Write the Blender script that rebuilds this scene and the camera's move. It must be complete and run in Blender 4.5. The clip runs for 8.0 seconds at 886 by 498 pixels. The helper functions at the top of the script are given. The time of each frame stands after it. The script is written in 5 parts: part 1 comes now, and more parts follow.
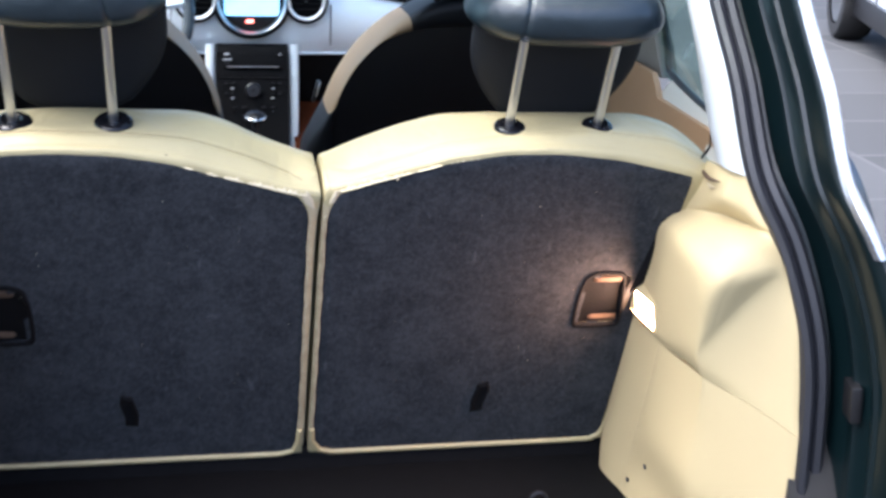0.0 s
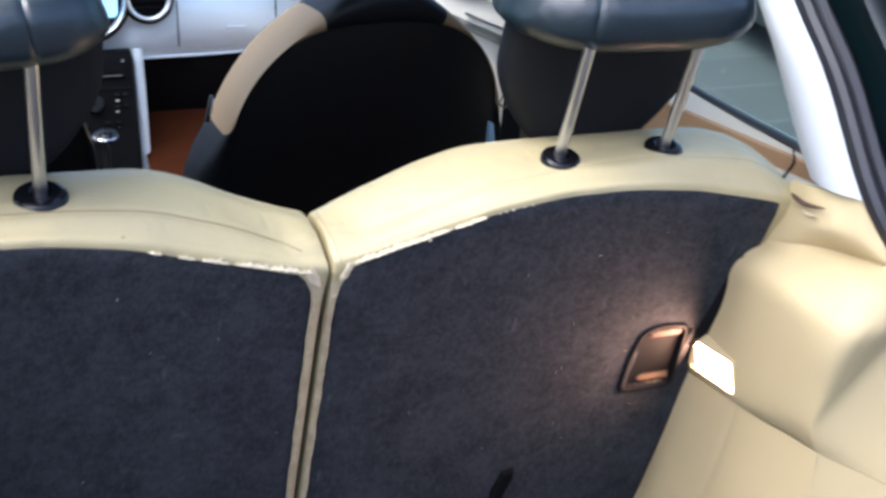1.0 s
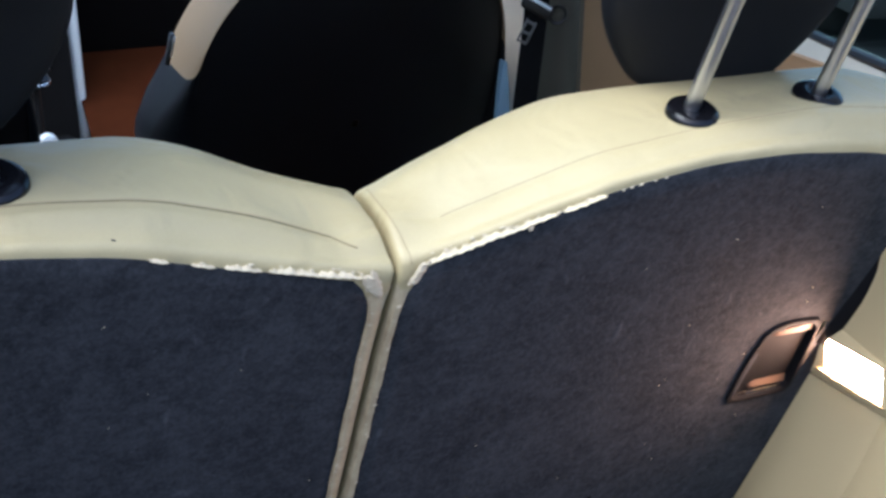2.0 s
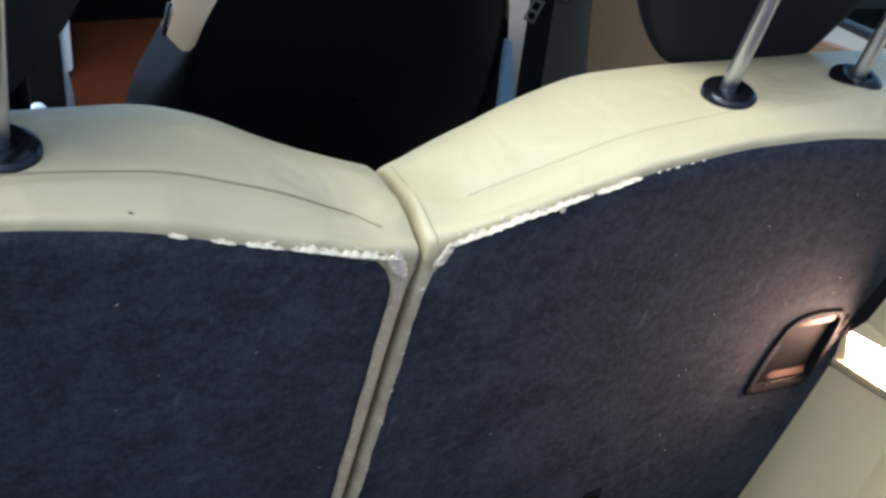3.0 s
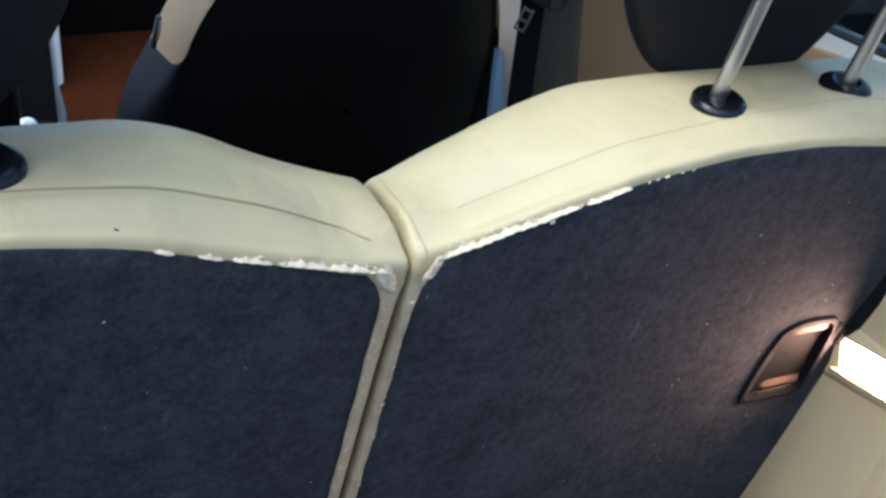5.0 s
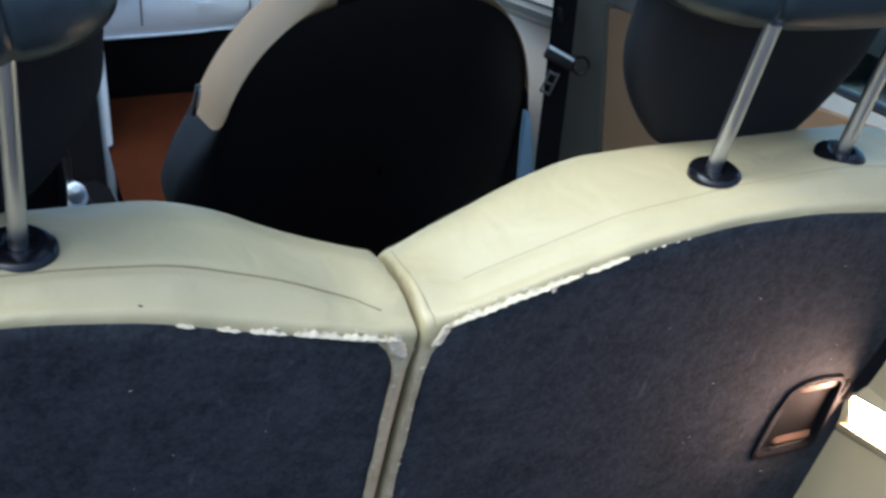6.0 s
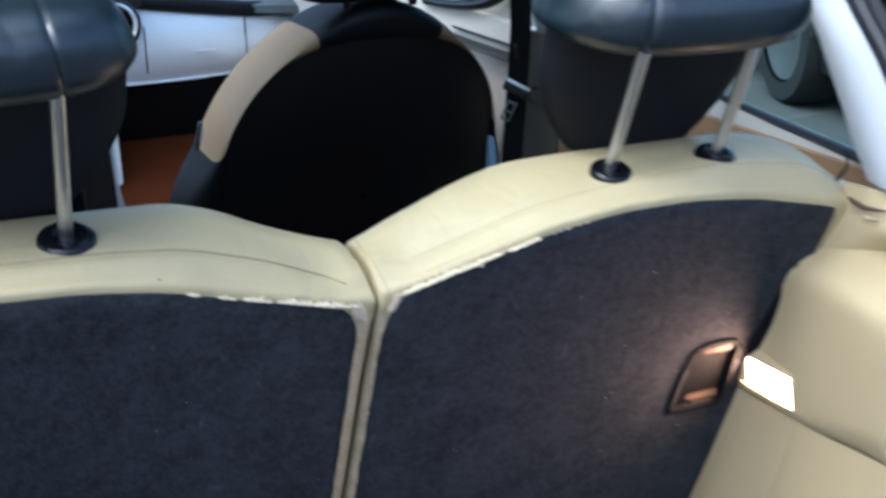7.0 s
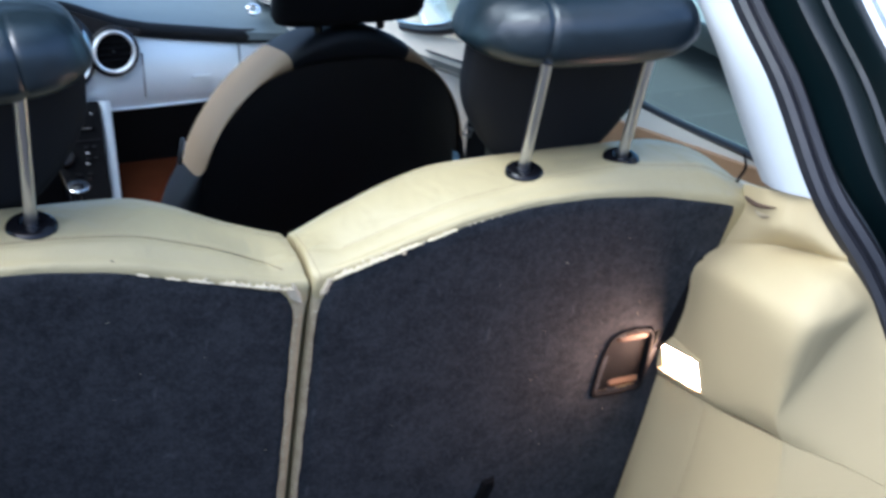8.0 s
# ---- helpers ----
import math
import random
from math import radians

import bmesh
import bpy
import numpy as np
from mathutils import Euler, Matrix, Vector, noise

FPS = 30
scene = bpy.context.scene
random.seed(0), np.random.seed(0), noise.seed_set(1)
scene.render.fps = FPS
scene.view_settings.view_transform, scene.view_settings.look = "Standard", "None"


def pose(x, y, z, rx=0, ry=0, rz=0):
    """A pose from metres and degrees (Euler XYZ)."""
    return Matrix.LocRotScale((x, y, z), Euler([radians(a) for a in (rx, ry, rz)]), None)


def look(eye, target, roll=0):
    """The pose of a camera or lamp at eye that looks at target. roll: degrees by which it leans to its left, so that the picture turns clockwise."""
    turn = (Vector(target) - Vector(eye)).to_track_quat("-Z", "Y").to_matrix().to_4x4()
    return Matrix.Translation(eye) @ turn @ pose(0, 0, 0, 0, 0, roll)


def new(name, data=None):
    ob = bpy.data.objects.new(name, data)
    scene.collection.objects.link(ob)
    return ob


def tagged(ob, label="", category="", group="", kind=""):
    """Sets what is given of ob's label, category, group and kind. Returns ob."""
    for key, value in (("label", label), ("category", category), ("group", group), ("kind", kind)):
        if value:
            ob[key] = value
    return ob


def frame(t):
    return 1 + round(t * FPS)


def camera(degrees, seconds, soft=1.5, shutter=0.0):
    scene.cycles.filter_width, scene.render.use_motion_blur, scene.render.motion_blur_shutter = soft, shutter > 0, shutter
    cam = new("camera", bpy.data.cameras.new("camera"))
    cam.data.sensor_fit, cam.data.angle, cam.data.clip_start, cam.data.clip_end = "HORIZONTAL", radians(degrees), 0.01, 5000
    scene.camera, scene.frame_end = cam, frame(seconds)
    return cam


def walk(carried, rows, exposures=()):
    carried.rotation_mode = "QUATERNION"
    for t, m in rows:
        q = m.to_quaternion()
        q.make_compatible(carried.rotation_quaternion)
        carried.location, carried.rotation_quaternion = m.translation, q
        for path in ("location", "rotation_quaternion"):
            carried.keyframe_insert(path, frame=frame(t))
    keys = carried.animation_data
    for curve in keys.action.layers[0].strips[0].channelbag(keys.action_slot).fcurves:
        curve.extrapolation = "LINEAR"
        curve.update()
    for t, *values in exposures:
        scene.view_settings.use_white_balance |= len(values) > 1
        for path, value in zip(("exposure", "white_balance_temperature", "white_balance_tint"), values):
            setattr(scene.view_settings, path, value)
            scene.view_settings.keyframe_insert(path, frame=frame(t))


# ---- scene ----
cam = camera(37.99, 8.0, soft=2.9, shutter=0.5)
ROWS = [
    (0, -0.1365, -1.5891, 1.2151, -10.863, -18.574, 2.272),
    (0.2, -0.1643, -1.4940, 1.2063, -12.384, -18.441, 1.455),
    (0.5, -0.2318, -1.3471, 1.2022, -15.761, -18.232, -0.262),
    (0.7, -0.2677, -1.2794, 1.1950, -18.008, -18.652, -0.605),
    (1, -0.2908, -1.1414, 1.1779, -20.533, -19.338, 0.638),
    (1.2, -0.2905, -1.0467, 1.1637, -21.515, -18.687, 0.209),
    (1.5, -0.2845, -0.9175, 1.1334, -22.800, -20.755, 0.987),
    (2, -0.2933, -0.7980, 1.1047, -24.220, -22.113, 0.870),
    (2.2, -0.2983, -0.7759, 1.0977, -24.645, -22.532, 1.615),
    (3.3, -0.3104, -0.7518, 1.0884, -25.424, -22.895, 2.694),
    (3.5, -0.3110, -0.7504, 1.0898, -25.393, -22.930, 2.883),
    (4, -0.3127, -0.7450, 1.0892, -25.246, -23.007, 2.989),
    (4.2, -0.3095, -0.7432, 1.0868, -25.530, -22.923, 3.011),
    (5.3, -0.3032, -0.7563, 1.0930, -25.534, -22.397, 1.810),
    (5.5, -0.3058, -0.7630, 1.0989, -24.945, -22.336, 2.165),
    (5.8, -0.3009, -0.7797, 1.1167, -23.908, -21.147, 0.897),
    (6, -0.2931, -0.7974, 1.1219, -23.071, -20.439, 0.435),
    (6.5, -0.3030, -0.8709, 1.1431, -20.917, -19.344, 1.152),
    (6.8, -0.3234, -0.9618, 1.1596, -21.950, -18.817, -1.146),
    (7, -0.3436, -1.0371, 1.1613, -22.770, -18.661, -1.418),
    (7.5, -0.3406, -1.1623, 1.1534, -24.424, -18.543, -1.555),
    (8, -0.3188, -1.2025, 1.1649, -21.998, -17.245, -1.625),
]
EXPO = [(0, 2.04, 5580, 9), (0.5, 1.93, 5640, 13), (1, 1.82, 5560, 12), (1.5, 1.68, 5400, 10), (2, 1.52, 5270, 8), (3.5, 1.43, 5160, 5), (4, 1.43, 5160, 5), (5.5, 1.43, 5140, 4), (6, 1.38, 5030, 3), (6.5, 1.38, 4960, 4), (7, 1.44, 5130, 7), (7.5, 1.5, 5200, 9), (8, 1.49, 5100, 7)]
walk(cam, [(t, look((x, y, z), (x - math.sin(radians(a)) * math.cos(radians(b)), y + math.cos(radians(a)) * math.cos(radians(b)), z + math.sin(radians(b))), c))
           for t, x, y, z, a, b, c in ROWS], EXPO)

# ---- light ----
world = bpy.data.worlds.new("world")
scene.world = world
world.use_nodes = True
wn, wl = world.node_tree.nodes, world.node_tree.links
sky = wn.new("ShaderNodeTexSky")
sky.sky_type = "NISHITA"
sky.sun_disc = False
sky.sun_elevation, sky.sun_rotation = radians(60), radians(-108)
sky.air_density, sky.dust_density, sky.ozone_density = 0.6, 5.5, 0.3
wn["Background"].inputs["Strength"].default_value = 0.222
wl.new(sky.outputs["Color"], wn["Background"].inputs["Color"])
sun = new("sun", bpy.data.lights.new("sun", "SUN"))
sun.data.energy, sun.data.angle, sun.data.color = 0.10, radians(25), (1.0, 0.98, 0.95)
sun.matrix_world = look((-2.38, -0.77, 5.03), (0, 0.0, 0.7))


# ---- materials ----
def mat(name, base, rough=0.6, metal=0.0, vary=0.12, scale=14.0, bump=0.0, bump_scale=300.0, coat=0.0, stain=None, spec=0.5, sheen=0.0, folds=0.0, folds_scale=22.0):
    """A surface with a slow and a fine variation of its colour, and fine relief."""
    m = bpy.data.materials.new(name)
    m.use_nodes = True
    n, l = m.node_tree.nodes, m.node_tree.links
    b = n["Principled BSDF"]
    b.inputs["Roughness"].default_value, b.inputs["Metallic"].default_value = rough, metal
    b.inputs["Coat Weight"].default_value, b.inputs["Specular IOR Level"].default_value = coat, spec
    b.inputs["Sheen Weight"].default_value = sheen
    co = n.new("ShaderNodeTexCoord")
    big, fine = n.new("ShaderNodeTexNoise"), n.new("ShaderNodeTexNoise")
    big.inputs["Scale"].default_value, fine.inputs["Scale"].default_value = scale, bump_scale
    big.inputs["Detail"].default_value = 4
    fine.inputs["Detail"].default_value = 3
    for t in (big, fine):
        l.new(co.outputs["Object"], t.inputs["Vector"])
    mix = n.new("ShaderNodeMix")
    mix.data_type = "RGBA"
    dark = tuple(c * (1 - vary) for c in base)
    light = stain if stain else tuple(min(1, c * (1 + vary)) for c in base)
    mix.inputs["A"].default_value, mix.inputs["B"].default_value = (*dark, 1), (*light, 1)
    add = n.new("ShaderNodeMath")
    add.operation = "MULTIPLY_ADD"
    l.new(fine.outputs["Fac"], add.inputs[0])
    add.inputs[1].default_value = 0.45
    half = n.new("ShaderNodeMath")
    half.operation = "MULTIPLY_ADD"
    half.inputs[1].default_value, half.inputs[2].default_value = 0.9, -0.17
    l.new(big.outputs["Fac"], half.inputs[0])
    l.new(half.outputs[0], add.inputs[2])
    l.new(add.outputs[0], mix.inputs["Factor"])
    l.new(mix.outputs["Result"], b.inputs["Base Color"])
    if bump:
        bp = n.new("ShaderNodeBump")
        bp.inputs["Strength"].default_value, bp.inputs["Distance"].default_value = bump, 0.001
        l.new(fine.outputs["Fac"], bp.inputs["Height"])
        l.new(bp.outputs["Normal"], b.inputs["Normal"])
        if folds:
            soft, fb = n.new("ShaderNodeTexNoise"), n.new("ShaderNodeBump")
            soft.inputs["Scale"].default_value, soft.inputs["Detail"].default_value = folds_scale, 2
            soft.inputs["Distortion"].default_value = 0.6
            l.new(co.outputs["Object"], soft.inputs["Vector"])
            fb.inputs["Strength"].default_value, fb.inputs["Distance"].default_value = folds, 0.01
            l.new(soft.outputs["Fac"], fb.inputs["Height"])
            l.new(fb.outputs["Normal"], bp.inputs["Normal"])
    return m


def glow(name, colour, strength):
    m = bpy.data.materials.new(name)
    m.use_nodes = True
    b = m.node_tree.nodes["Principled BSDF"]
    b.inputs["Base Color"].default_value = (0.8, 0.8, 0.8, 1)
    b.inputs["Emission Color"].default_value = (*colour, 1)
    b.inputs["Emission Strength"].default_value = strength
    return m


def clear_glass(name, colour):
    """A thin tinted pane: clear, with gloss that grows at a slant."""
    m = bpy.data.materials.new(name)
    m.use_nodes = True
    n, l = m.node_tree.nodes, m.node_tree.links
    n.remove(n["Principled BSDF"])
    tr, gl, mx, fr = (n.new("ShaderNode" + k) for k in ("BsdfTransparent", "BsdfGlossy", "MixShader", "LayerWeight"))
    tr.inputs["Color"].default_value = (*colour, 1)
    gl.inputs["Roughness"].default_value = 0.03
    fr.inputs["Blend"].default_value = 0.5
    pw, sc = n.new("ShaderNodeMath"), n.new("ShaderNodeMath")
    pw.operation, sc.operation = "POWER", "MULTIPLY_ADD"
    pw.inputs[1].default_value = 5
    sc.inputs[1].default_value, sc.inputs[2].default_value = 0.85, 0.05
    l.new(fr.outputs["Facing"], pw.inputs[0])
    l.new(pw.outputs[0], sc.inputs[0])
    l.new(sc.outputs[0], mx.inputs[0])
    l.new(tr.outputs[0], mx.inputs[1])
    l.new(gl.outputs[0], mx.inputs[2])
    l.new(mx.outputs[0], n["Material Output"].inputs["Surface"])
    return m


def felt(name, low, high):
    """Matted felt: dark ground with paler fibres in clumps and single specks."""
    m = bpy.data.materials.new(name)
    m.use_nodes = True
    n, l = m.node_tree.nodes, m.node_tree.links
    b = n["Principled BSDF"]
    b.inputs["Roughness"].default_value, b.inputs["Specular IOR Level"].default_value = 0.95, 0.1
    co = n.new("ShaderNodeTexCoord")
    stretch = n.new("ShaderNodeVectorMath")
    stretch.operation = "MULTIPLY"
    stretch.inputs[1].default_value = (1.0, 0.9, 0.9)
    l.new(co.outputs["Object"], stretch.inputs[0])
    fac = None
    tall = n.new("ShaderNodeVectorMath")
    tall.operation = "MULTIPLY"
    tall.inputs[1].default_value = (1.0, 0.25, 0.25)
    l.new(co.outputs["Object"], tall.inputs[0])
    for scale, lo, hi, amount in ((18, 0.35, 0.75, 0.16), (120, 0.36, 0.80, 0.26), (260, 0.36, 0.78, 0.22), (520, 0.34, 0.84, 0.12), (70, 0.68, 0.78, 0.30), (85, 0.69, 0.80, 0.45), (47, 0.72, 0.30, 0.16)):
        t, r, k = n.new("ShaderNodeTexNoise"), n.new("ShaderNodeMapRange"), n.new("ShaderNodeMath")
        t.inputs["Scale"].default_value, t.inputs["Detail"].default_value = scale, 3
        l.new((tall if scale == 85 else stretch).outputs[0], t.inputs["Vector"])
        r.inputs["From Min"].default_value, r.inputs["From Max"].default_value = lo, hi
        l.new(t.outputs["Fac"], r.inputs["Value"])
        k.operation = "MULTIPLY_ADD"
        k.inputs[1].default_value = amount
        l.new(r.outputs["Result"], k.inputs[0])
        if fac is None:
            k.inputs[2].default_value = 0
        else:
            l.new(fac, k.inputs[2])
        fac = k.outputs[0]
    mix = n.new("ShaderNodeMix")
    mix.data_type = "RGBA"
    mix.inputs["A"].default_value, mix.inputs["B"].default_value = (*low, 1), (*high, 1)
    l.new(fac, mix.inputs["Factor"])
    l.new(mix.outputs["Result"], b.inputs["Base Color"])
    bp = n.new("ShaderNodeBump")
    bp.inputs["Strength"].default_value, bp.inputs["Distance"].default_value = 0.6, 0.0012
    l.new(fac, bp.inputs["Height"])
    l.new(bp.outputs["Normal"], b.inputs["Normal"])
    return m


LEATHER = mat("beige_leather", (0.386, 0.331, 0.179), 0.45, spec=0.38, vary=0.13, scale=9, bump=0.14, bump_scale=700, coat=0.05, folds=0.4)
FRAYED = mat("frayed_white_foam", (0.50, 0.44, 0.305), 0.9, vary=0.14, scale=120, bump=0.6, bump_scale=900)
CARPET = felt("black_felt", (0.0110, 0.0122, 0.0142), (0.071, 0.0750, 0.0825))
FLOORCARPET = mat("boot_carpet", (0.0045, 0.0045, 0.005), 0.95, spec=0.1, vary=0.4, scale=40, bump=0.8, bump_scale=350)
BLACKLEATHER = mat("black_leather", (0.005, 0.0122, 0.0165), 0.36, spec=0.6, vary=0.25, scale=20, bump=0.2, bump_scale=450, folds=0.5, folds_scale=14)
BLACKCLOTH = mat("black_cloth", (0.0025, 0.0025, 0.003), 0.8, spec=0.15, vary=0.3, scale=25, bump=0.4, bump_scale=600)
TAN = mat("tan_leather", (0.235, 0.165, 0.094), 0.55, spec=0.25, vary=0.08, scale=12, bump=0.15, bump_scale=500)
PLASTIC = mat("black_plastic", (0.007, 0.007, 0.008), 0.35, vary=0.2, scale=30, bump=0.1, bump_scale=600)
TRIM = mat("beige_trim_plastic", (0.425, 0.350, 0.190), 0.6, spec=0.35, vary=0.06, scale=7, bump=0.18, bump_scale=900)
SILL = mat("grey_beige_sill", (0.36, 0.35, 0.31), 0.6, vary=0.06, scale=8, bump=0.15, bump_scale=900)
PILLAR = mat("pale_grey_trim", (0.43, 0.46, 0.46), 0.6, vary=0.05, scale=10, bump=0.15, bump_scale=900)
STEEL = mat("brushed_steel", (0.56, 0.565, 0.57), 0.34, metal=1.0, vary=0.1, scale=40)
DULLSTEEL = mat("dull_dark_steel", (0.13, 0.13, 0.13), 0.4, metal=0.7, vary=0.2, scale=60)
BRIGHT = mat("bright_metal_edge", (0.88, 0.88, 0.87), 0.3, metal=0.6, vary=0.1, scale=60)
EDGECHROME = mat("shiny_edge_chrome", (0.58, 0.59, 0.60), 0.25, metal=0.9, vary=0.15, scale=30, bump=0.3, bump_scale=90)
SEAM = mat("seam_thread", (0.23, 0.19, 0.10), 0.8, vary=0.1)
YOKE = mat("dull_black_leather", (0.005, 0.006, 0.0075), 0.55, spec=0.2, vary=0.2, scale=20, bump=0.2, bump_scale=450)
CHROME = mat("chrome", (0.8, 0.8, 0.8), 0.08, metal=1.0, vary=0.05)
SILVER = mat("silver_fascia", (0.72, 0.78, 0.82), 0.30, metal=0.15, vary=0.05, scale=6)
DASHTOP = mat("grey_dash_top", (0.10, 0.13, 0.14), 0.5, vary=0.1, scale=20, bump=0.2, bump_scale=500)
RUBBER = mat("rubber_seal", (0.011, 0.012, 0.016), 0.5, vary=0.25, scale=30, bump=0.15, bump_scale=400)
GREEN = mat("dark_green_paint", (0.0014, 0.0055, 0.0065), 0.34, vary=0.2, scale=5, coat=0.12, spec=0.35)
BROWN = mat("rust_brown_carpet", (0.048, 0.0125, 0.004), 0.95, spec=0.08, vary=0.3, scale=25, bump=0.6, bump_scale=400)
TANPANEL = mat("tan_side_panel", (0.27, 0.165, 0.085), 0.6, vary=0.12, scale=8, bump=0.2, bump_scale=500)
PANELCLOTH = mat("black_seat_back_cover", (0.0038, 0.0039, 0.0046), 0.52, spec=0.3, vary=0.25, scale=20, bump=0.3, bump_scale=600)
GUIDE = mat("gloss_black_plastic", (0.004, 0.004, 0.005), 0.22, spec=0.3, vary=0.2, scale=30)
PAD = mat("matt_black_leather", (0.0062, 0.0072, 0.0092), 0.65, spec=0.2, vary=0.2, scale=20, bump=0.2, bump_scale=450)
LATCH = mat("brown_latch_plastic", (0.085, 0.055, 0.036), 0.55, spec=0.25, vary=0.2, scale=30)
def tiled(name, a, b, joint, size):
    m = mat(name, (0.9, 0.9, 0.9), 0.85, spec=0.12, vary=0.1, scale=1.5, bump=0.1, bump_scale=60)
    n, l = m.node_tree.nodes, m.node_tree.links
    co, br, mx = n.new("ShaderNodeTexCoord"), n.new("ShaderNodeTexBrick"), n.new("ShaderNodeMix")
    br.offset = 0.0
    br.inputs["Scale"].default_value = 1.0
    br.inputs["Brick Width"].default_value, br.inputs["Row Height"].default_value = size
    br.inputs["Mortar Size"].default_value = 0.012
    for k, c in (("Color1", a), ("Color2", b), ("Mortar", joint)):
        br.inputs[k].default_value = (*c, 1)
    l.new(co.outputs["Object"], br.inputs["Vector"])
    mx.data_type, mx.blend_type = "RGBA", "MULTIPLY"
    mx.inputs["Factor"].default_value = 0.5
    bs = n["Principled BSDF"]
    old = bs.inputs["Base Color"].links[0].from_socket
    l.new(br.outputs["Color"], mx.inputs["A"])
    l.new(old, mx.inputs["B"])
    l.new(mx.outputs["Result"], bs.inputs["Base Color"])
    return m


PAVING = tiled("floor_tiles", (0.085, 0.086, 0.087), (0.054, 0.055, 0.056), (0.10, 0.10, 0.10), (1.2, 0.6))
HEADLINER = mat("headliner", (0.55, 0.54, 0.50), 0.9, vary=0.05, scale=20, bump=0.3, bump_scale=500)
WHITEPAINT = mat("white_car_paint", (0.72, 0.75, 0.76), 0.2, vary=0.04, coat=0.6)
TYRE = mat("tyre_rubber", (0.008, 0.008, 0.008), 0.85, vary=0.3, scale=20, bump=0.3)
REARGLASS = clear_glass("tinted_rear_glass", (0.82, 0.95, 0.91))
SCUFF = mat("blue_grey_scuff_trim", (0.20, 0.30, 0.40), 0.5, vary=0.06, scale=10, bump=0.1, bump_scale=700)
UPPERPILLAR = mat("grey_olive_upper_trim", (0.20, 0.19, 0.165), 0.6, vary=0.06, scale=8, bump=0.15, bump_scale=900)
DOORCARD = mat("pale_door_card", (0.62, 0.58, 0.50), 0.6, vary=0.06, scale=8, bump=0.15, bump_scale=900)
PILLARB = mat("olive_pillar_trim", (0.095, 0.087, 0.066), 0.6, vary=0.06, scale=8, bump=0.15, bump_scale=900)
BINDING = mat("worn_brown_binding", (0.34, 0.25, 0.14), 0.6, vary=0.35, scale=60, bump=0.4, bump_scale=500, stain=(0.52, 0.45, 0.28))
GLASS = clear_glass("window_glass", (0.93, 0.985, 0.97))
DARKGLASS = mat("dark_car_glass", (0.02, 0.03, 0.035), 0.06, vary=0.2, coat=0.5)
LAMP = glow("boot_lamp_glow", (1.0, 0.54, 0.34), 80.0)
SCREEN = glow("screen_glow", (0.12, 0.50, 0.85), 0.5)
REDGLOW = glow("red_display_glow", (1.0, 0.12, 0.06), 1.6)


# ---- mesh helpers ----
def thing(name, label, category, base=(0, 0, 0), group="", kind=""):
    e = new(name)
    e.empty_display_size = 0.05
    e.matrix_basis = Matrix.Translation(base)
    return tagged(e, label, category, group, kind)


def mesh_object(name, bm, material, smooth=35):
    me = bpy.data.meshes.new(name)
    bmesh.ops.recalc_face_normals(bm, faces=bm.faces[:])
    bm.to_mesh(me)
    bm.free()
    if smooth:
        me.polygons.foreach_set("use_smooth", [True] * len(me.polygons))
        me.set_sharp_from_angle(angle=radians(smooth))
    me.materials.append(material)
    return new(name, me)


def world_of(ob):
    return world_of(ob.parent) @ ob.matrix_parent_inverse @ ob.matrix_basis if ob.parent else ob.matrix_basis.copy()


def part(name, bm, material, parent, label="", smooth=35):
    """One mesh, given in the world's coordinates, under a thing or a part."""
    ob = mesh_object(name, bm, material, smooth)
    ob.parent = parent
    ob.matrix_parent_inverse = world_of(parent).inverted()
    return tagged(ob, label)


def setting(name, bm, material, label="", category="", smooth=35):
    return tagged(mesh_object(name, bm, material, smooth), label, category, kind="structure")


def lerp(a, b, k):
    return a + (b - a) * k


def table(xs, ys, x):
    return float(np.interp(x, xs, ys))


def smooth_step(a, b, x):
    k = min(1.0, max(0.0, (x - a) / (b - a)))
    return k * k * (3 - 2 * k)


def curve(points, n):
    """n points along a Catmull-Rom curve through the given ones."""
    p = [Vector(q) for q in points]
    p = [2 * p[0] - p[1]] + p + [2 * p[-1] - p[-2]]
    out = []
    for k in range(n):
        s = k / (n - 1) * (len(p) - 3)
        i = min(int(s), len(p) - 4)
        t = s - i
        a, b, c, d = p[i:i + 4]
        out.append(0.5 * (2 * b + (c - a) * t + (2 * a - 5 * b + 4 * c - d) * t * t + (3 * b - a - 3 * c + d) * t ** 3))
    return out


def loft(rings, closed=True, caps=True, bm=None):
    """A skin over rings of equally many points."""
    bm = bm or bmesh.new()
    rows = [[bm.verts.new(p) for p in ring] for ring in rings]
    n = len(rows[0])
    for a, b in zip(rows, rows[1:]):
        for i in range(n if closed else n - 1):
            j = (i + 1) % n
            bm.faces.new((a[i], a[j], b[j], b[i]))
    if caps and closed:
        bm.faces.new(rows[0][::-1])
        bm.faces.new(rows[-1])
    return bm


def tube(points, r, seg=12, bm=None, flat=1.0):
    """A round bar along points; r may be a list."""
    p = [Vector(q) for q in points]
    rr = r if isinstance(r, (list, tuple)) else [r] * len(p)
    rings, up = [], None
    for i, q in enumerate(p):
        d = (p[min(i + 1, len(p) - 1)] - p[max(i - 1, 0)]).normalized()
        if up is None:
            up = Vector((0, 0, 1)) if abs(d.z) < 0.9 else Vector((0, 1, 0))
        side = d.cross(up).normalized()
        up = side.cross(d).normalized()
        rings.append([q + rr[i] * (math.cos(a) * side + flat * math.sin(a) * up) for a in np.linspace(0, 2 * math.pi, seg, endpoint=False)])
    return loft(rings, bm=bm)


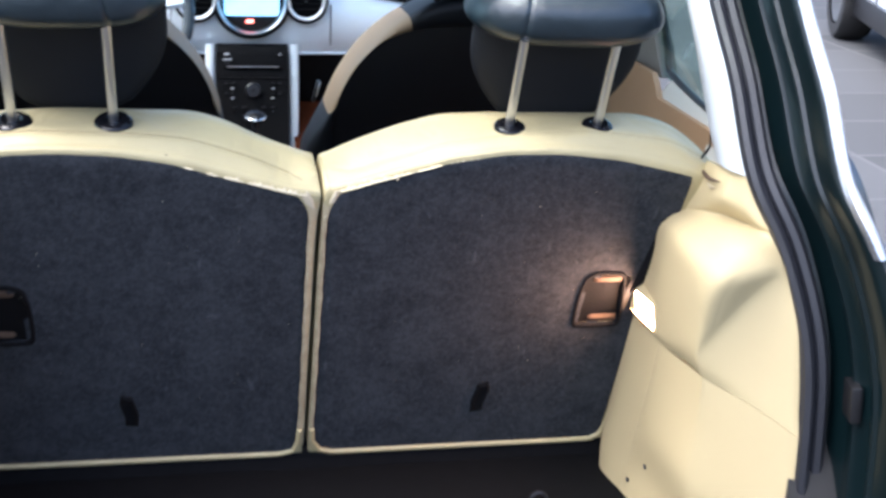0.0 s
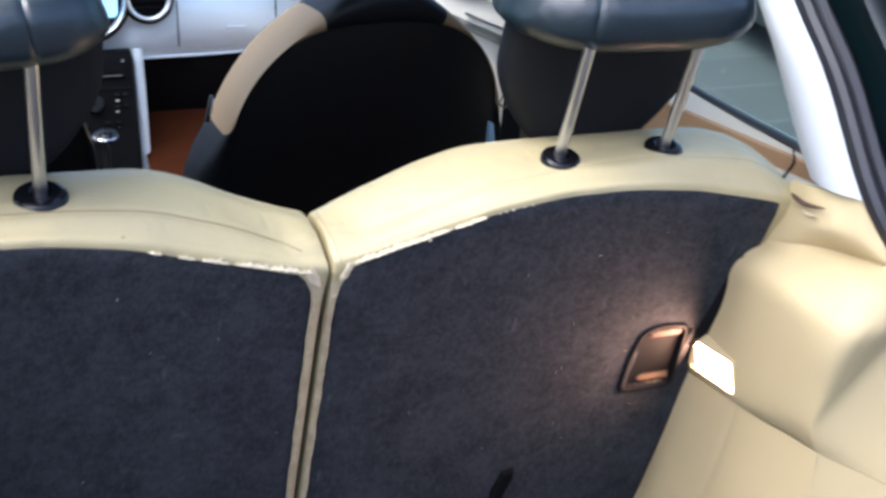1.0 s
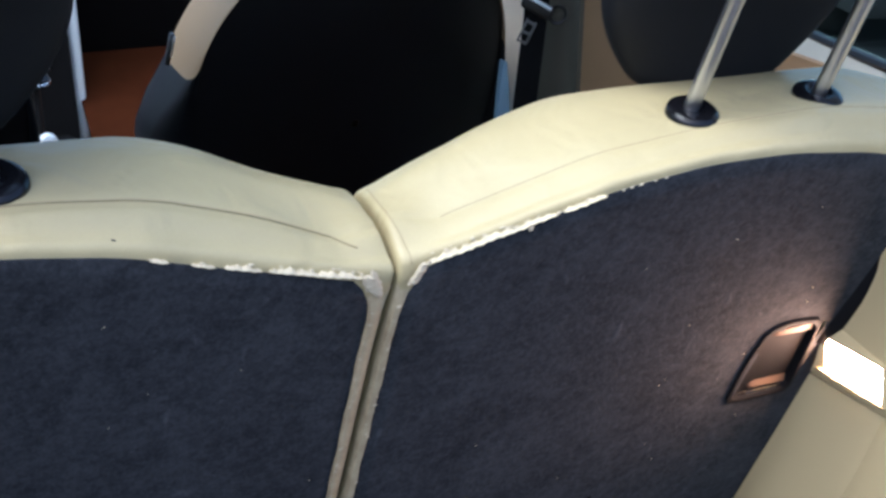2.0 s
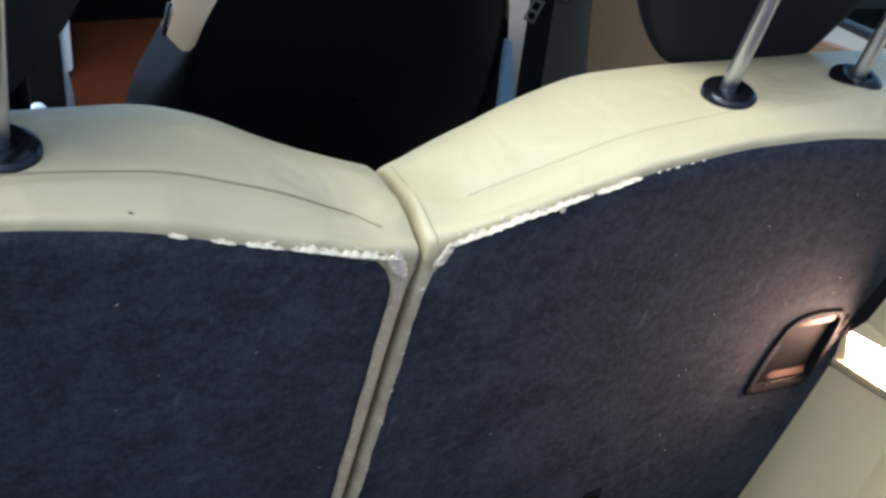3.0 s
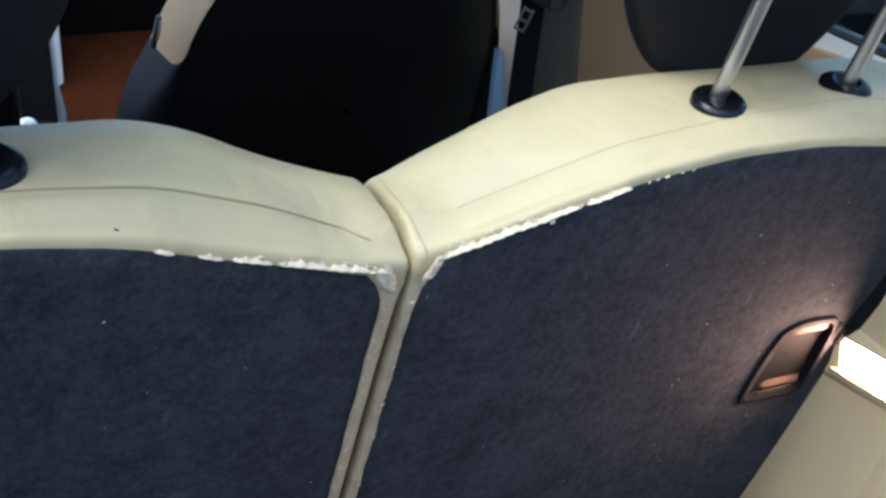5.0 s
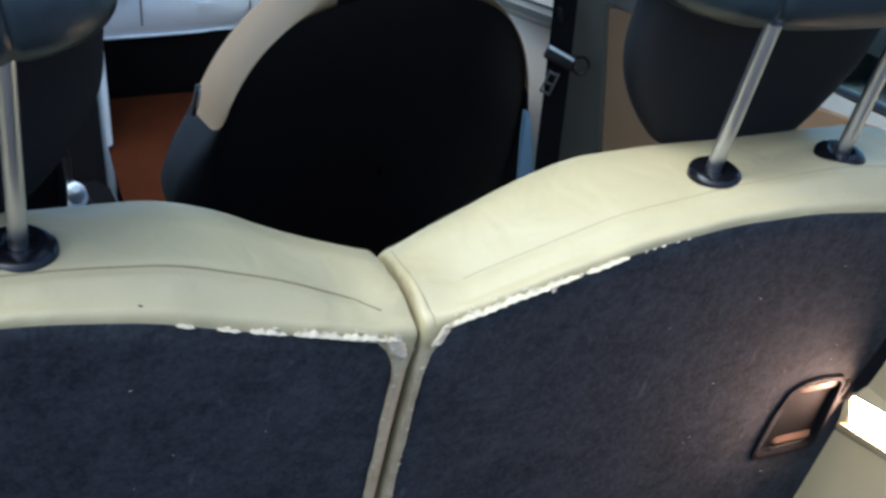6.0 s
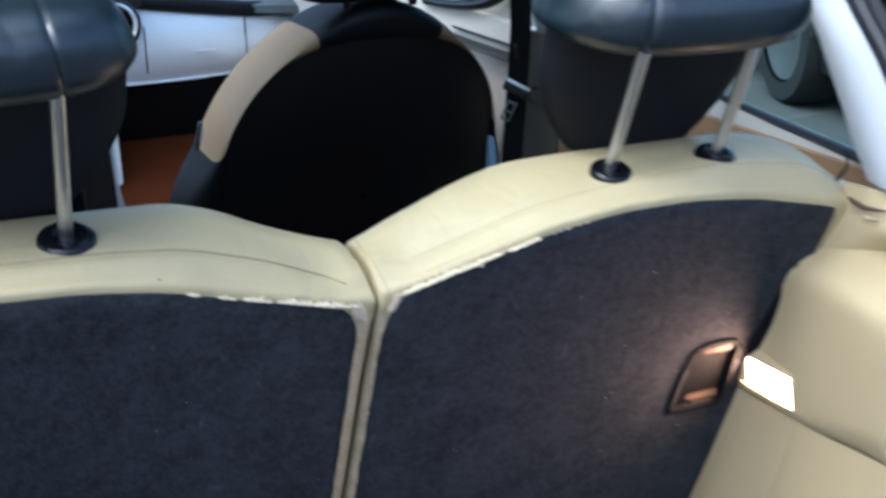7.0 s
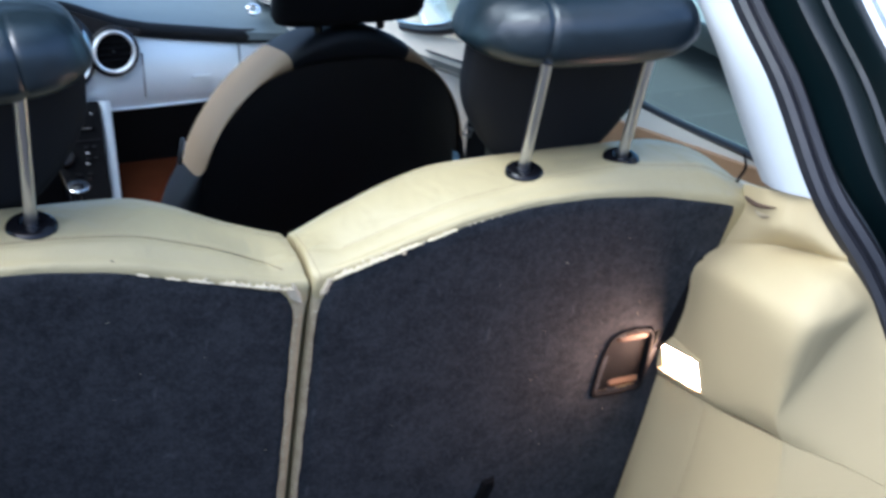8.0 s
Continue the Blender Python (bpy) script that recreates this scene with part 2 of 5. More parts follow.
def turned(profile, centre, axis, seg=32, bm=None, start=(0, 0, 1)):
    """A body of revolution; profile: pairs of distance along the axis and radius."""
    a = Vector(axis).normalized()
    u = a.cross(Vector(start))
    if u.length < 0.1:
        u = a.cross(Vector((1, 0, 0)))
    u.normalize()
    v = a.cross(u)
    c = Vector(centre)
    rings = [[c + h * a + max(r, 1e-5) * (math.cos(t) * u + math.sin(t) * v) for t in np.linspace(0, 2 * math.pi, seg, endpoint=False)] for h, r in profile]
    return loft(rings, caps=False, bm=bm)


def rbox(size, m, bevel=0.004, seg=2, bm=None):
    """A box with rounded edges."""
    b = bmesh.new()
    bmesh.ops.create_cube(b, size=1)
    bmesh.ops.scale(b, vec=size, verts=b.verts[:])
    if bevel:
        bmesh.ops.bevel(b, geom=b.edges[:], offset=bevel, segments=seg, profile=0.6, affect="EDGES")
    bmesh.ops.transform(b, matrix=m, verts=b.verts[:])
    if bm is None:
        return b
    me = bpy.data.meshes.new("joined")
    b.to_mesh(me)
    b.free()
    bm.from_mesh(me)
    bpy.data.meshes.remove(me)
    return bm


def sheet(f, nu, nv, thick=None, bm=None):
    """A grid over f(u, v); thick: a vector by which a second skin lies behind it."""
    bm = bm or bmesh.new()

    def skin(off):
        return [[bm.verts.new(Vector(f(i / nu, j / nv)) + off) for j in range(nv + 1)] for i in range(nu + 1)]

    a = skin(Vector((0, 0, 0)))
    for i in range(nu):
        for j in range(nv):
            bm.faces.new((a[i][j], a[i + 1][j], a[i + 1][j + 1], a[i][j + 1]))
    if thick is not None:
        b = skin(Vector(thick))
        for i in range(nu):
            for j in range(nv):
                bm.faces.new((b[i][j], b[i][j + 1], b[i + 1][j + 1], b[i + 1][j]))
        for i in range(nu):
            for j in (0, nv):
                bm.faces.new((a[i][j], b[i][j], b[i + 1][j], a[i + 1][j]))
        for j in range(nv):
            for i in (0, nu):
                bm.faces.new((a[i][j], a[i][j + 1], b[i][j + 1], b[i][j]))
    return bm


def ellipse(centre, u, v, n=32, power=2.0):
    out = []
    for t in np.linspace(0, 2 * math.pi, n, endpoint=False):
        c, s = math.cos(t), math.sin(t)
        out.append(Vector(centre) + math.copysign(abs(c) ** (2 / power), c) * Vector(u) + math.copysign(abs(s) ** (2 / power), s) * Vector(v))
    return out


# ---- ground and surroundings ----
b = bmesh.new()
bmesh.ops.create_grid(b, x_segments=4, y_segments=4, size=60)
setting("ground", b, PAVING, "grey tiled showroom floor", "floor", smooth=0)


def parked_car(x, y, turn):
    m = pose(x, y, 0, 0, 0, turn)
    c = thing("parked_car", "white parked car with dark sill and black tyres", "car", (x, y, 0))

    def at(p):
        return m @ Vector(p)
    prof = [(-2.0, 0.45, 0.62), (-1.95, 0.30, 0.80), (-1.6, 0.24, 0.90), (-0.8, 0.22, 0.94), (0.8, 0.22, 0.94), (1.55, 0.24, 0.88), (2.1, 0.28, 0.74), (2.25, 0.40, 0.60)]
    body = part("body", loft([[at(p) for p in ((-0.80, l, z0 + 0.05), (-0.86, l, (z0 + z1) / 2), (-0.78, l, z1 - 0.03), (-0.6, l, z1), (0.6, l, z1), (0.78, l, z1 - 0.03), (0.86, l, (z0 + z1) / 2), (0.80, l, z0 + 0.05))] for l, z0, z1 in prof]), WHITEPAINT, c, "white painted body")
    part("greenhouse", loft([[at(p) for p in ((-w, -a, z), (w, -a, z), (w, b, z), (-w, b, z))] for z, w, a, b in ((0.92, 0.74, 1.7, 1.2), (1.15, 0.66, 1.45, 0.85), (1.36, 0.58, 1.2, 0.45), (1.40, 0.5, 1.0, 0.35))]), DARKGLASS, c, "dark glasshouse")
    part("sill", rbox((1.66, 3.6, 0.14), m @ pose(0, 0, 0.24), 0.03), PLASTIC, c, "black sill")
    right = m.to_3x3() @ Vector((1, 0, 0))
    for sx in (-1, 1):
        for l in (-1.25, 1.50):
            w = part("wheel", turned([(-0.1, 0.2), (-0.1, 0.27), (-0.07, 0.29), (0.07, 0.29), (0.1, 0.27), (0.1, 0.2)], at((sx * 0.78, l, 0.29)), right), TYRE, c, "black tyre")
            part("rim", turned([(-0.07, 0.02), (-0.07, 0.19), (0.09, 0.19), (0.08, 0.16), (0.05, 0.03), (0.05, 0.02)], at((sx * 0.78, l, 0.29)), right * sx), DULLSTEEL, w, "dark alloy rim")
            part("wheel_arch", tube([at((sx * 0.868, l + 0.33 * math.cos(t), 0.29 + 0.33 * math.sin(t))) for t in np.linspace(0.1, math.pi - 0.1, 24)], 0.030, 8), PLASTIC, c, "black wheel arch edge")
        part("side_strip", rbox((0.012, 2.1, 0.022), m @ pose(sx * 0.862, 0, 0.50), 0.004), CHROME, c, "bright side strip")
        part("door_handle", rbox((0.02, 0.16, 0.022), m @ pose(sx * 0.852, 0.1, 0.74), 0.006), CHROME, c, "bright door handle")
        for l in (-0.62, 0.55):
            part("door_joint", rbox((0.008, 0.006, 0.50), m @ pose(sx * 0.856, l, 0.57), 0), PLASTIC, c)
        part("wing_mirror", rbox((0.16, 0.09, 0.12), m @ pose(sx * 0.86, 0.72, 0.98), 0.03, 3), WHITEPAINT, c, "white wing mirror")
    for sx in (-1, 1):
        part("headlamp", turned([(0, 0.10), (0.03, 0.09), (0.05, 0.05), (0.055, 0.01)], at((sx * 0.6, 2.13, 0.64)), m.to_3x3() @ Vector((0, 1, 0.2))), CHROME, c, "clear headlamp")
    return c


parked_car(4.146, 4.20, -15.7)

# ---- the car's shell ----
car = thing("hatchback", "dark green small hatchback with its boot open", "car", (0, 0.9, 0))
SEAL = [(0.590, -0.262, 0.25), (0.577, -0.260, 0.42), (0.568, -0.250, 0.60), (0.542, -0.214, 0.722), (0.509, -0.165, 0.813), (0.500, -0.100, 0.921),
        (0.493, -0.030, 1.005), (0.475, 0.090, 1.18), (0.43, 0.18, 1.31), (0.33, 0.225, 1.37), (0.0, 0.25, 1.395)]


def aperture(sections, mirror):
    """A skin along the boot opening; sections: offsets outwards and rearwards."""
    path = curve(SEAL, 60)
    out = []
    for i, p in enumerate(path):
        d = (path[min(i + 1, 59)] - path[max(i - 1, 0)]).normalized()
        o = d.cross(Vector((0, 1, 0))).normalized() * (1 if d.z > -0.2 else 1)
        if o.x < 0 and i < 40:
            o = -o
        if i >= 40 and o.z < 0:
            o = -o
        out.append([Vector((mirror * q.x, q.y, q.z)) for q in (p + o * a + Vector((0, -c, 0)) for a, c in sections)])
    return out


for side in (1, -1):
    part("boot_seal", loft(aperture([(0.000, 0.000), (0.002, 0.012), (0.008, 0.017), (0.014, 0.014), (0.017, 0.006), (0.020, 0.012), (0.027, 0.015), (0.033, 0.010), (0.036, -0.004), (0.02, -0.02)], side)), RUBBER, car, "black ribbed rubber boot seal")
    part("boot_frame", loft(aperture([(0.034, -0.012), (0.044, -0.008), (0.047, 0.030), (0.0472, 0.044), (0.0445, 0.048), (0.0445, 0.054), (0.049, 0.060), (0.0535, 0.078), (0.0510, 0.082), (0.0510, 0.087), (0.055, 0.092), (0.055, 0.128), (0.058, 0.137), (0.066, 0.146), (0.076, 0.130), (0.084, 0.070), (0.10, 0.02), (0.14, -0.03), (0.14, -0.05)], side), closed=True), GREEN, car, "glossy dark green painted boot frame")
    part("edge_strip", loft(aperture([(0.060, 0.1405), (0.064, 0.1480), (0.070, 0.1490), (0.079, 0.134), (0.083, 0.110), (0.074, 0.100)], side)[19:50]), EDGECHROME, car, "shiny chrome edge strip")

part("frame_buffer", rbox((0.014, 0.036, 0.046), pose(0.613, -0.306, 0.575, 0, -4, -12), 0.003), PLASTIC, car, "small dark rubber stop")
# the raised tailgate
def tailgate_skin(w, y0, y1, z0):
    return lambda u, v: Vector((lerp(-w, w, u) * (1 - 0.15 * (1 - v)), lerp(y0, y1, v), z0 + 0.42 * v + 0.05 * math.sin(math.pi * u)))


def framed(f, hole, thick):
    """A skin over f with a rectangular opening left in it."""
    bm = bmesh.new()
    a0, a1, b0, b1 = hole
    for u0, u1, v0, v1 in ((0, 1, 0, b0), (0, 1, b1, 1), (0, a0, b0, b1), (a1, 1, b0, b1)):
        sheet(lambda u, v: f(lerp(u0, u1, u), lerp(v0, v1, v)), 10, 8, thick, bm)
    return bm


outer_skin, inner_skin = tailgate_skin(0.52, 0.20, -0.62, 1.44), tailgate_skin(0.46, 0.15, -0.57, 1.425)
tg = part("tailgate", framed(outer_skin, (0.10, 0.90, 0.08, 0.66), (0, 0, 0.04)), GREEN, car, "raised dark green tailgate")
part("tailgate_lining", framed(inner_skin, (0.06, 0.94, 0.03, 0.67), (0, 0, 0.01)), PLASTIC, tg, "black inner lining")
w = part("rear_window", sheet(lambda u, v: outer_skin(lerp(0.09, 0.91, u), lerp(0.07, 0.67, v)) + Vector((0, 0, 0.018)), 10, 10, (0, 0, 0.005)), GLASS, tg, "rear window glass")
w.visible_shadow = False
# floor pan, sides, roof
part("floor_pan", rbox((1.30, 1.00, 0.03), pose(0, 0.05, 0.235), 0.005), FLOORCARPET, car)
part("floor_pan", rbox((1.30, 2.70, 0.03), pose(0, 1.90, 0.105), 0.005), FLOORCARPET, car)
part("floor_riser", rbox((1.30, 0.03, 0.16), pose(0, 0.555, 0.170), 0.005), FLOORCARPET, car)
for side in (1, -1):
    def outer(u, v, s=side):
        y = lerp(-0.32, 3.3, u)
        z = lerp(0.18, 0.765, v)
        x = 0.70 + 0.09 * math.sin(math.pi * min(1, v * 0.9)) - 0.09 * smooth_step(0.86, 1.0, v) * smooth_step(0.06, 0.16, u) - 0.10 * smooth_step(0.12, 0.0, u) - 0.1 * smooth_step(0.85, 1.0, u)
        return (s * x, y, z)
    part("body_side", sheet(outer, 30, 10, (-0.03 * side, 0, 0)), GREEN, car, "dark green painted flank")

    def roofrail(u, v, s=side):
        y = lerp(0.15, 2.3, u)
        return (s * lerp(0.50, 0.40, v), y, lerp(1.28, 1.36, v) + 0.02 * math.sin(math.pi * u))
    part("roof_rail", sheet(roofrail, 12, 4, (0, 0, 0.03)), GREEN, car)
    for y0, y1, w in ((0.69, 0.69, 0.36), (2.9, 2.2, 0.07)):
        part("pillar", loft([[Vector((side * lerp(0.64, 0.50, k), lerp(y0, y1, k) + dy, lerp(0.80, 1.30, k))) + Vector((side * dx, 0, 0)) for dx, dy in ((0, -w / 2), (0.03, -w / 2), (0.03, w / 2), (0, w / 2))] for k in (0, 0.5, 1)]), UPPERPILLAR if w > 0.1 else PILLAR, car, "olive grey pillar trim" if w > 0.1 else "pale grey pillar trim")
    for y0, y1, ya, yb in ((-0.06, 0.515, 0.16, 0.515), (0.88, 2.85, 0.875, 2.2)):
        def pane(u, v, s=side, y0=y0, y1=y1, ya=ya, yb=yb):
            low = (lerp(0.610, 0.642, u), lerp(0.782, 0.806, u)) if y0 < 0.5 else (0.665, 0.80)
            return (s * lerp(low[0], 0.525, v), lerp(lerp(y0, y1, u), lerp(ya, yb, u), v), lerp(low[1], 1.29, v))
        w = part("side_window", sheet(pane, 4, 4, (0.004 * side, 0, 0)), REARGLASS if y0 < 0.5 else GLASS, car, "greenish side window glass")
        w.visible_shadow = False


def roof(u, v):
    x, y = lerp(-0.44, 0.44, u), lerp(0.17, 2.25, v)
    return (x, y, 1.385 + 0.045 * math.sin(math.pi * u) + 0.02 * math.sin(math.pi * v))


part("roof", framed(lambda u, v: Vector(roof(u, v)), (0.09, 0.91, 0.36, 0.80), (0, 0, 0.02)), GREEN, car, "dark green roof")
part("headliner", framed(lambda u, v: Vector(roof(u, v)) + Vector((0, 0, -0.02)), (0.09, 0.91, 0.36, 0.80), (0, 0, 0.01)), HEADLINER, car, "pale headliner")
# unseen glazed panel, added to let light onto the front seats
w = part("added_roof_glass", sheet(lambda u, v: Vector(roof(lerp(0.09, 0.91, u), lerp(0.36, 0.80, v))) + Vector((0, 0, 0.004)), 8, 8, (0, 0, 0.005)), GLASS, car, "unseen glass roof panel added to light the cabin")
w.visible_shadow = False
w = part("windscreen", sheet(lambda u, v: (lerp(-0.62, 0.62, u) * lerp(1, 0.75, v), lerp(2.95, 2.22, v) + 0.10 * math.sin(math.pi * u), lerp(0.82, 1.39, v)), 8, 6, (0, 0, 0.005)), GLASS, car, "windscreen glass")
w.visible_shadow = False
# bonnet and nose close the front
part("bonnet", sheet(lambda u, v: (lerp(-0.66, 0.66, u), lerp(2.9, 3.75, v), lerp(0.80, 0.62, v * v) - 0.05 * (2 * u - 1) ** 2), 10, 10, (0, 0, -0.02)), GREEN, car)
part("nose", sheet(lambda u, v: (lerp(-0.66, 0.66, u), 3.75 + 0.05 * math.sin(math.pi * v), lerp(0.62, 0.2, v)), 10, 6, (0, -0.02, 0)), GREEN, car)
part("firewall", rbox((1.3, 0.03, 0.56), pose(0, 2.75, 0.50), 0.005), PLASTIC, car)
part("rear_sill", rbox((1.04, 0.07, 0.08), pose(0, -0.33, 0.205), 0.02), PLASTIC, car, "black boot sill cover")
part("rear_panel", rbox((1.25, 0.04, 0.30), pose(0, -0.40, 0.15), 0.015), GREEN, car)
for side in (1, -1):
    for y in (-0.02, 2.45):
        wh = part("wheel", turned([(-0.09, 0.2), (-0.09, 0.28), (-0.06, 0.30), (0.06, 0.30), (0.09, 0.28), (0.09, 0.2)], (side * 0.66, y, 0.30), (1, 0, 0)), TYRE, car, "black tyre")
        part("rim", turned([(-0.08, 0.01), (-0.08, 0.2), (0.08, 0.2), (0.07, 0.16), (0.05, 0.02), (0.05, 0.01)], (side * 0.66, y, 0.30), (side, 0, 0)), STEEL, wh, "alloy rim")

for side in (1, -1):
    part("window_rubber", tube([(side * p.x, p.y, p.z) for p in curve([(0.606, -0.06, 0.786), (0.617, 0.08, 0.793), (0.630, 0.30, 0.802), (0.637, 0.44, 0.815), (0.640, 0.485, 0.828), (0.63, 0.50, 0.90), (0.53, 0.52, 1.28)], 40)], 0.0060, 8), PLASTIC, car, "black window rubber")

# ---- rear seat backs ----
SLOPE = 0.4792


def back_y(z):
    return -0.0697 + (0.7699 - z) * SLOPE


EDGE = {1: ([0, 0.020, 0.091, 0.158, 0.228, 0.299, 0.374, 0.463, 0.53], [0.765, 0.772, 0.794, 0.814, 0.8245, 0.8245, 0.815, 0.793, 0.77]),
        -1: ([0, 0.025, 0.115, 0.180, 0.244, 0.307, 0.369, 0.463, 0.53], [0.763, 0.7685, 0.795, 0.816, 0.827, 0.831, 0.829, 0.806, 0.78])}
CREST = {1: ([0, 0.043, 0.101, 0.159, 0.225, 0.323, 0.424, 0.472, 0.524], [0.799, 0.819, 0.839, 0.852, 0.854, 0.8535, 0.852, 0.838, 0.797]),
         -1: ([0, 0.040, 0.078, 0.113, 0.154, 0.195, 0.315, 0.424, 0.472, 0.524], [0.799, 0.812, 0.827, 0.845, 0.857, 0.858, 0.861, 0.855, 0.838, 0.80])}
STITCH = {1: ([0, 0.009, 0.067, 0.150, 0.242, 0.341, 0.45, 0.53], [0.783, 0.786, 0.803, 0.826, 0.836, 0.840, 0.828, 0.79]),
          -1: ([0, 0.036, 0.088, 0.156, 0.219, 0.341, 0.45, 0.53], [0.778, 0.791, 0.813, 0.833, 0.839, 0.843, 0.831, 0.79])}


def soft_table(t, x):
    """The table's value, rounded over two centimetres."""
    return sum(table(t[0], t[1], max(0, x + d)) for d in (-0.015, -0.008, 0, 0.008, 0.015)) / 5


def stitch_z(side, x, ys):
    """Height of the sewn seam; beside the gap the roll is fuller."""
    return soft_table(STITCH[side], x) + 0.37 * (-0.05 - ys) + 0.015 * (1 - smooth_step(0.0, 0.045, x))


def seat_section(side, x, inset=0.0):
    zp, zc = soft_table(EDGE[side], x), soft_table(CREST[side], x)
    k = 1 - smooth_step(0.05, 0.17, x) if side == 1 else 0
    zc += 0.001 * k
    yp = back_y(zp)
    ys = yp + 0.022
    zs = stitch_z(side, x, ys)
    pts = [(back_y(0.285) - 0.0005, 0.285), (back_y(0.45) - 0.0005, 0.45), (back_y(0.62) - 0.0005, 0.62), (back_y(zp - 0.05) - 0.0003, zp - 0.05), (yp, zp), (lerp(yp, ys, 0.5) - 0.003, lerp(zp, zs, 0.5) + 0.001),
           (ys, zs), (lerp(ys, 0, 0.45), lerp(zs, zc, 0.62)), (-0.008, zc), (lerp(0.025, 0.014, k), zc - lerp(0.004, 0.006, k)), (lerp(0.050, 0.036, k), zc - 0.03), (0.066, zc - 0.09), (0.12, 0.58), (0.20, 0.40), (0.24, 0.30)]
    line = curve([(0, y, z) for y, z in pts], 127)
    near = math.exp(-x / 0.007)
    out = []
    for k, p in enumerate(line):
        n = (line[min(k + 1, 126)] - line[max(k - 1, 0)]).normalized().cross(Vector((1, 0, 0)))
        pucker = (0.0014 if side == -1 else 0.0009) * math.exp(-((p.y - ys) ** 2 + (p.z - zs) ** 2) / 0.0035 ** 2)
        out.append(p + n * (inset + pucker))
    # the gap wanders: it bows towards the wider seat at the seam and opens below the corner
    return [Vector((side * (x + 0.0016 * near * smooth_step(0.768, 0.735, p.z)) + gap_x(p.y, p.z) * near, p.y, p.z)) for p in out]


def gap_x(y, z):
    top = smooth_step(-0.075, -0.02, y)
    return lerp(-0.0030, -0.0045, top) + 0.0022 * math.exp(-((z - 0.768) / 0.022) ** 2) * (1 - top)


def seat_body(side):
    g = 0.0034 * side
    cols = [(0.0006 + g, 0.008), (0.0008 + g, 0.004), (0.0014 + g, 0.0018), (0.0028 + g, 0.0005), (0.005 + g, 0)] + [(x, 0) for x in np.linspace(0.018, 0.505, 62)] + [(0.515, 0.003), (0.522, 0.010), (0.525, 0.02)]
    return loft([seat_section(side, x, i) for x, i in cols])


def inner_edge(side, z):
    return (0.0085 + 0.0130 * smooth_step(0.728, 0.786, z)) if side == 1 else (0.0135 + 0.0130 * smooth_step(0.738, 0.776, z))


def seat_panel(side):
    def f(u, v):
        z0 = 0.304
        xa = inner_edge(side, 0.5)
        x = lerp(xa, 0.455 + 0.02 * smooth_step(0.5, 1, v), u)
        zt = soft_table(EDGE[side], x) - 0.0005
        r = 0.022
        zb = z0 + (r - math.sqrt(max(0, r * r - max(0, r - (x - xa)) ** 2)) if x - xa < r else 0)
        xo = lerp(xa, 0.455, u)
        zb += r - math.sqrt(max(0, r * r - max(0, r - (0.455 - xo)) ** 2)) if 0.455 - xo < r else 0
        z = lerp(zb, zt, v)
        x = lerp(inner_edge(side, z), x, (x - xa) / (x - xa + 0.0001) if u > 0 else 0) if u == 0 else x + (inner_edge(side, z) - xa) * (1 - u) ** 8
        return (side * x, back_y(z) - 0.0035 + 0.0025 * smooth_step(0.985, 1.0, v) + 0.003 * smooth_step(0.01, 0, u), z)
    return sheet(f, 70, 60, (0, 0.006, 0.002))


LX, LZ = 0.400, 0.587


def without_latch(bm, dx, dz):
    """The skin with an opening behind the release latch."""
    gone = []
    for f in bm.faces:
        c = f.calc_center_median()
        if abs(abs(c.x) - LX) < dx and abs(c.z - LZ) < dz and c.y < back_y(c.z) + 0.012:
            gone.append(f)
    bmesh.ops.delete(bm, geom=gone, context="FACES")
    return bm


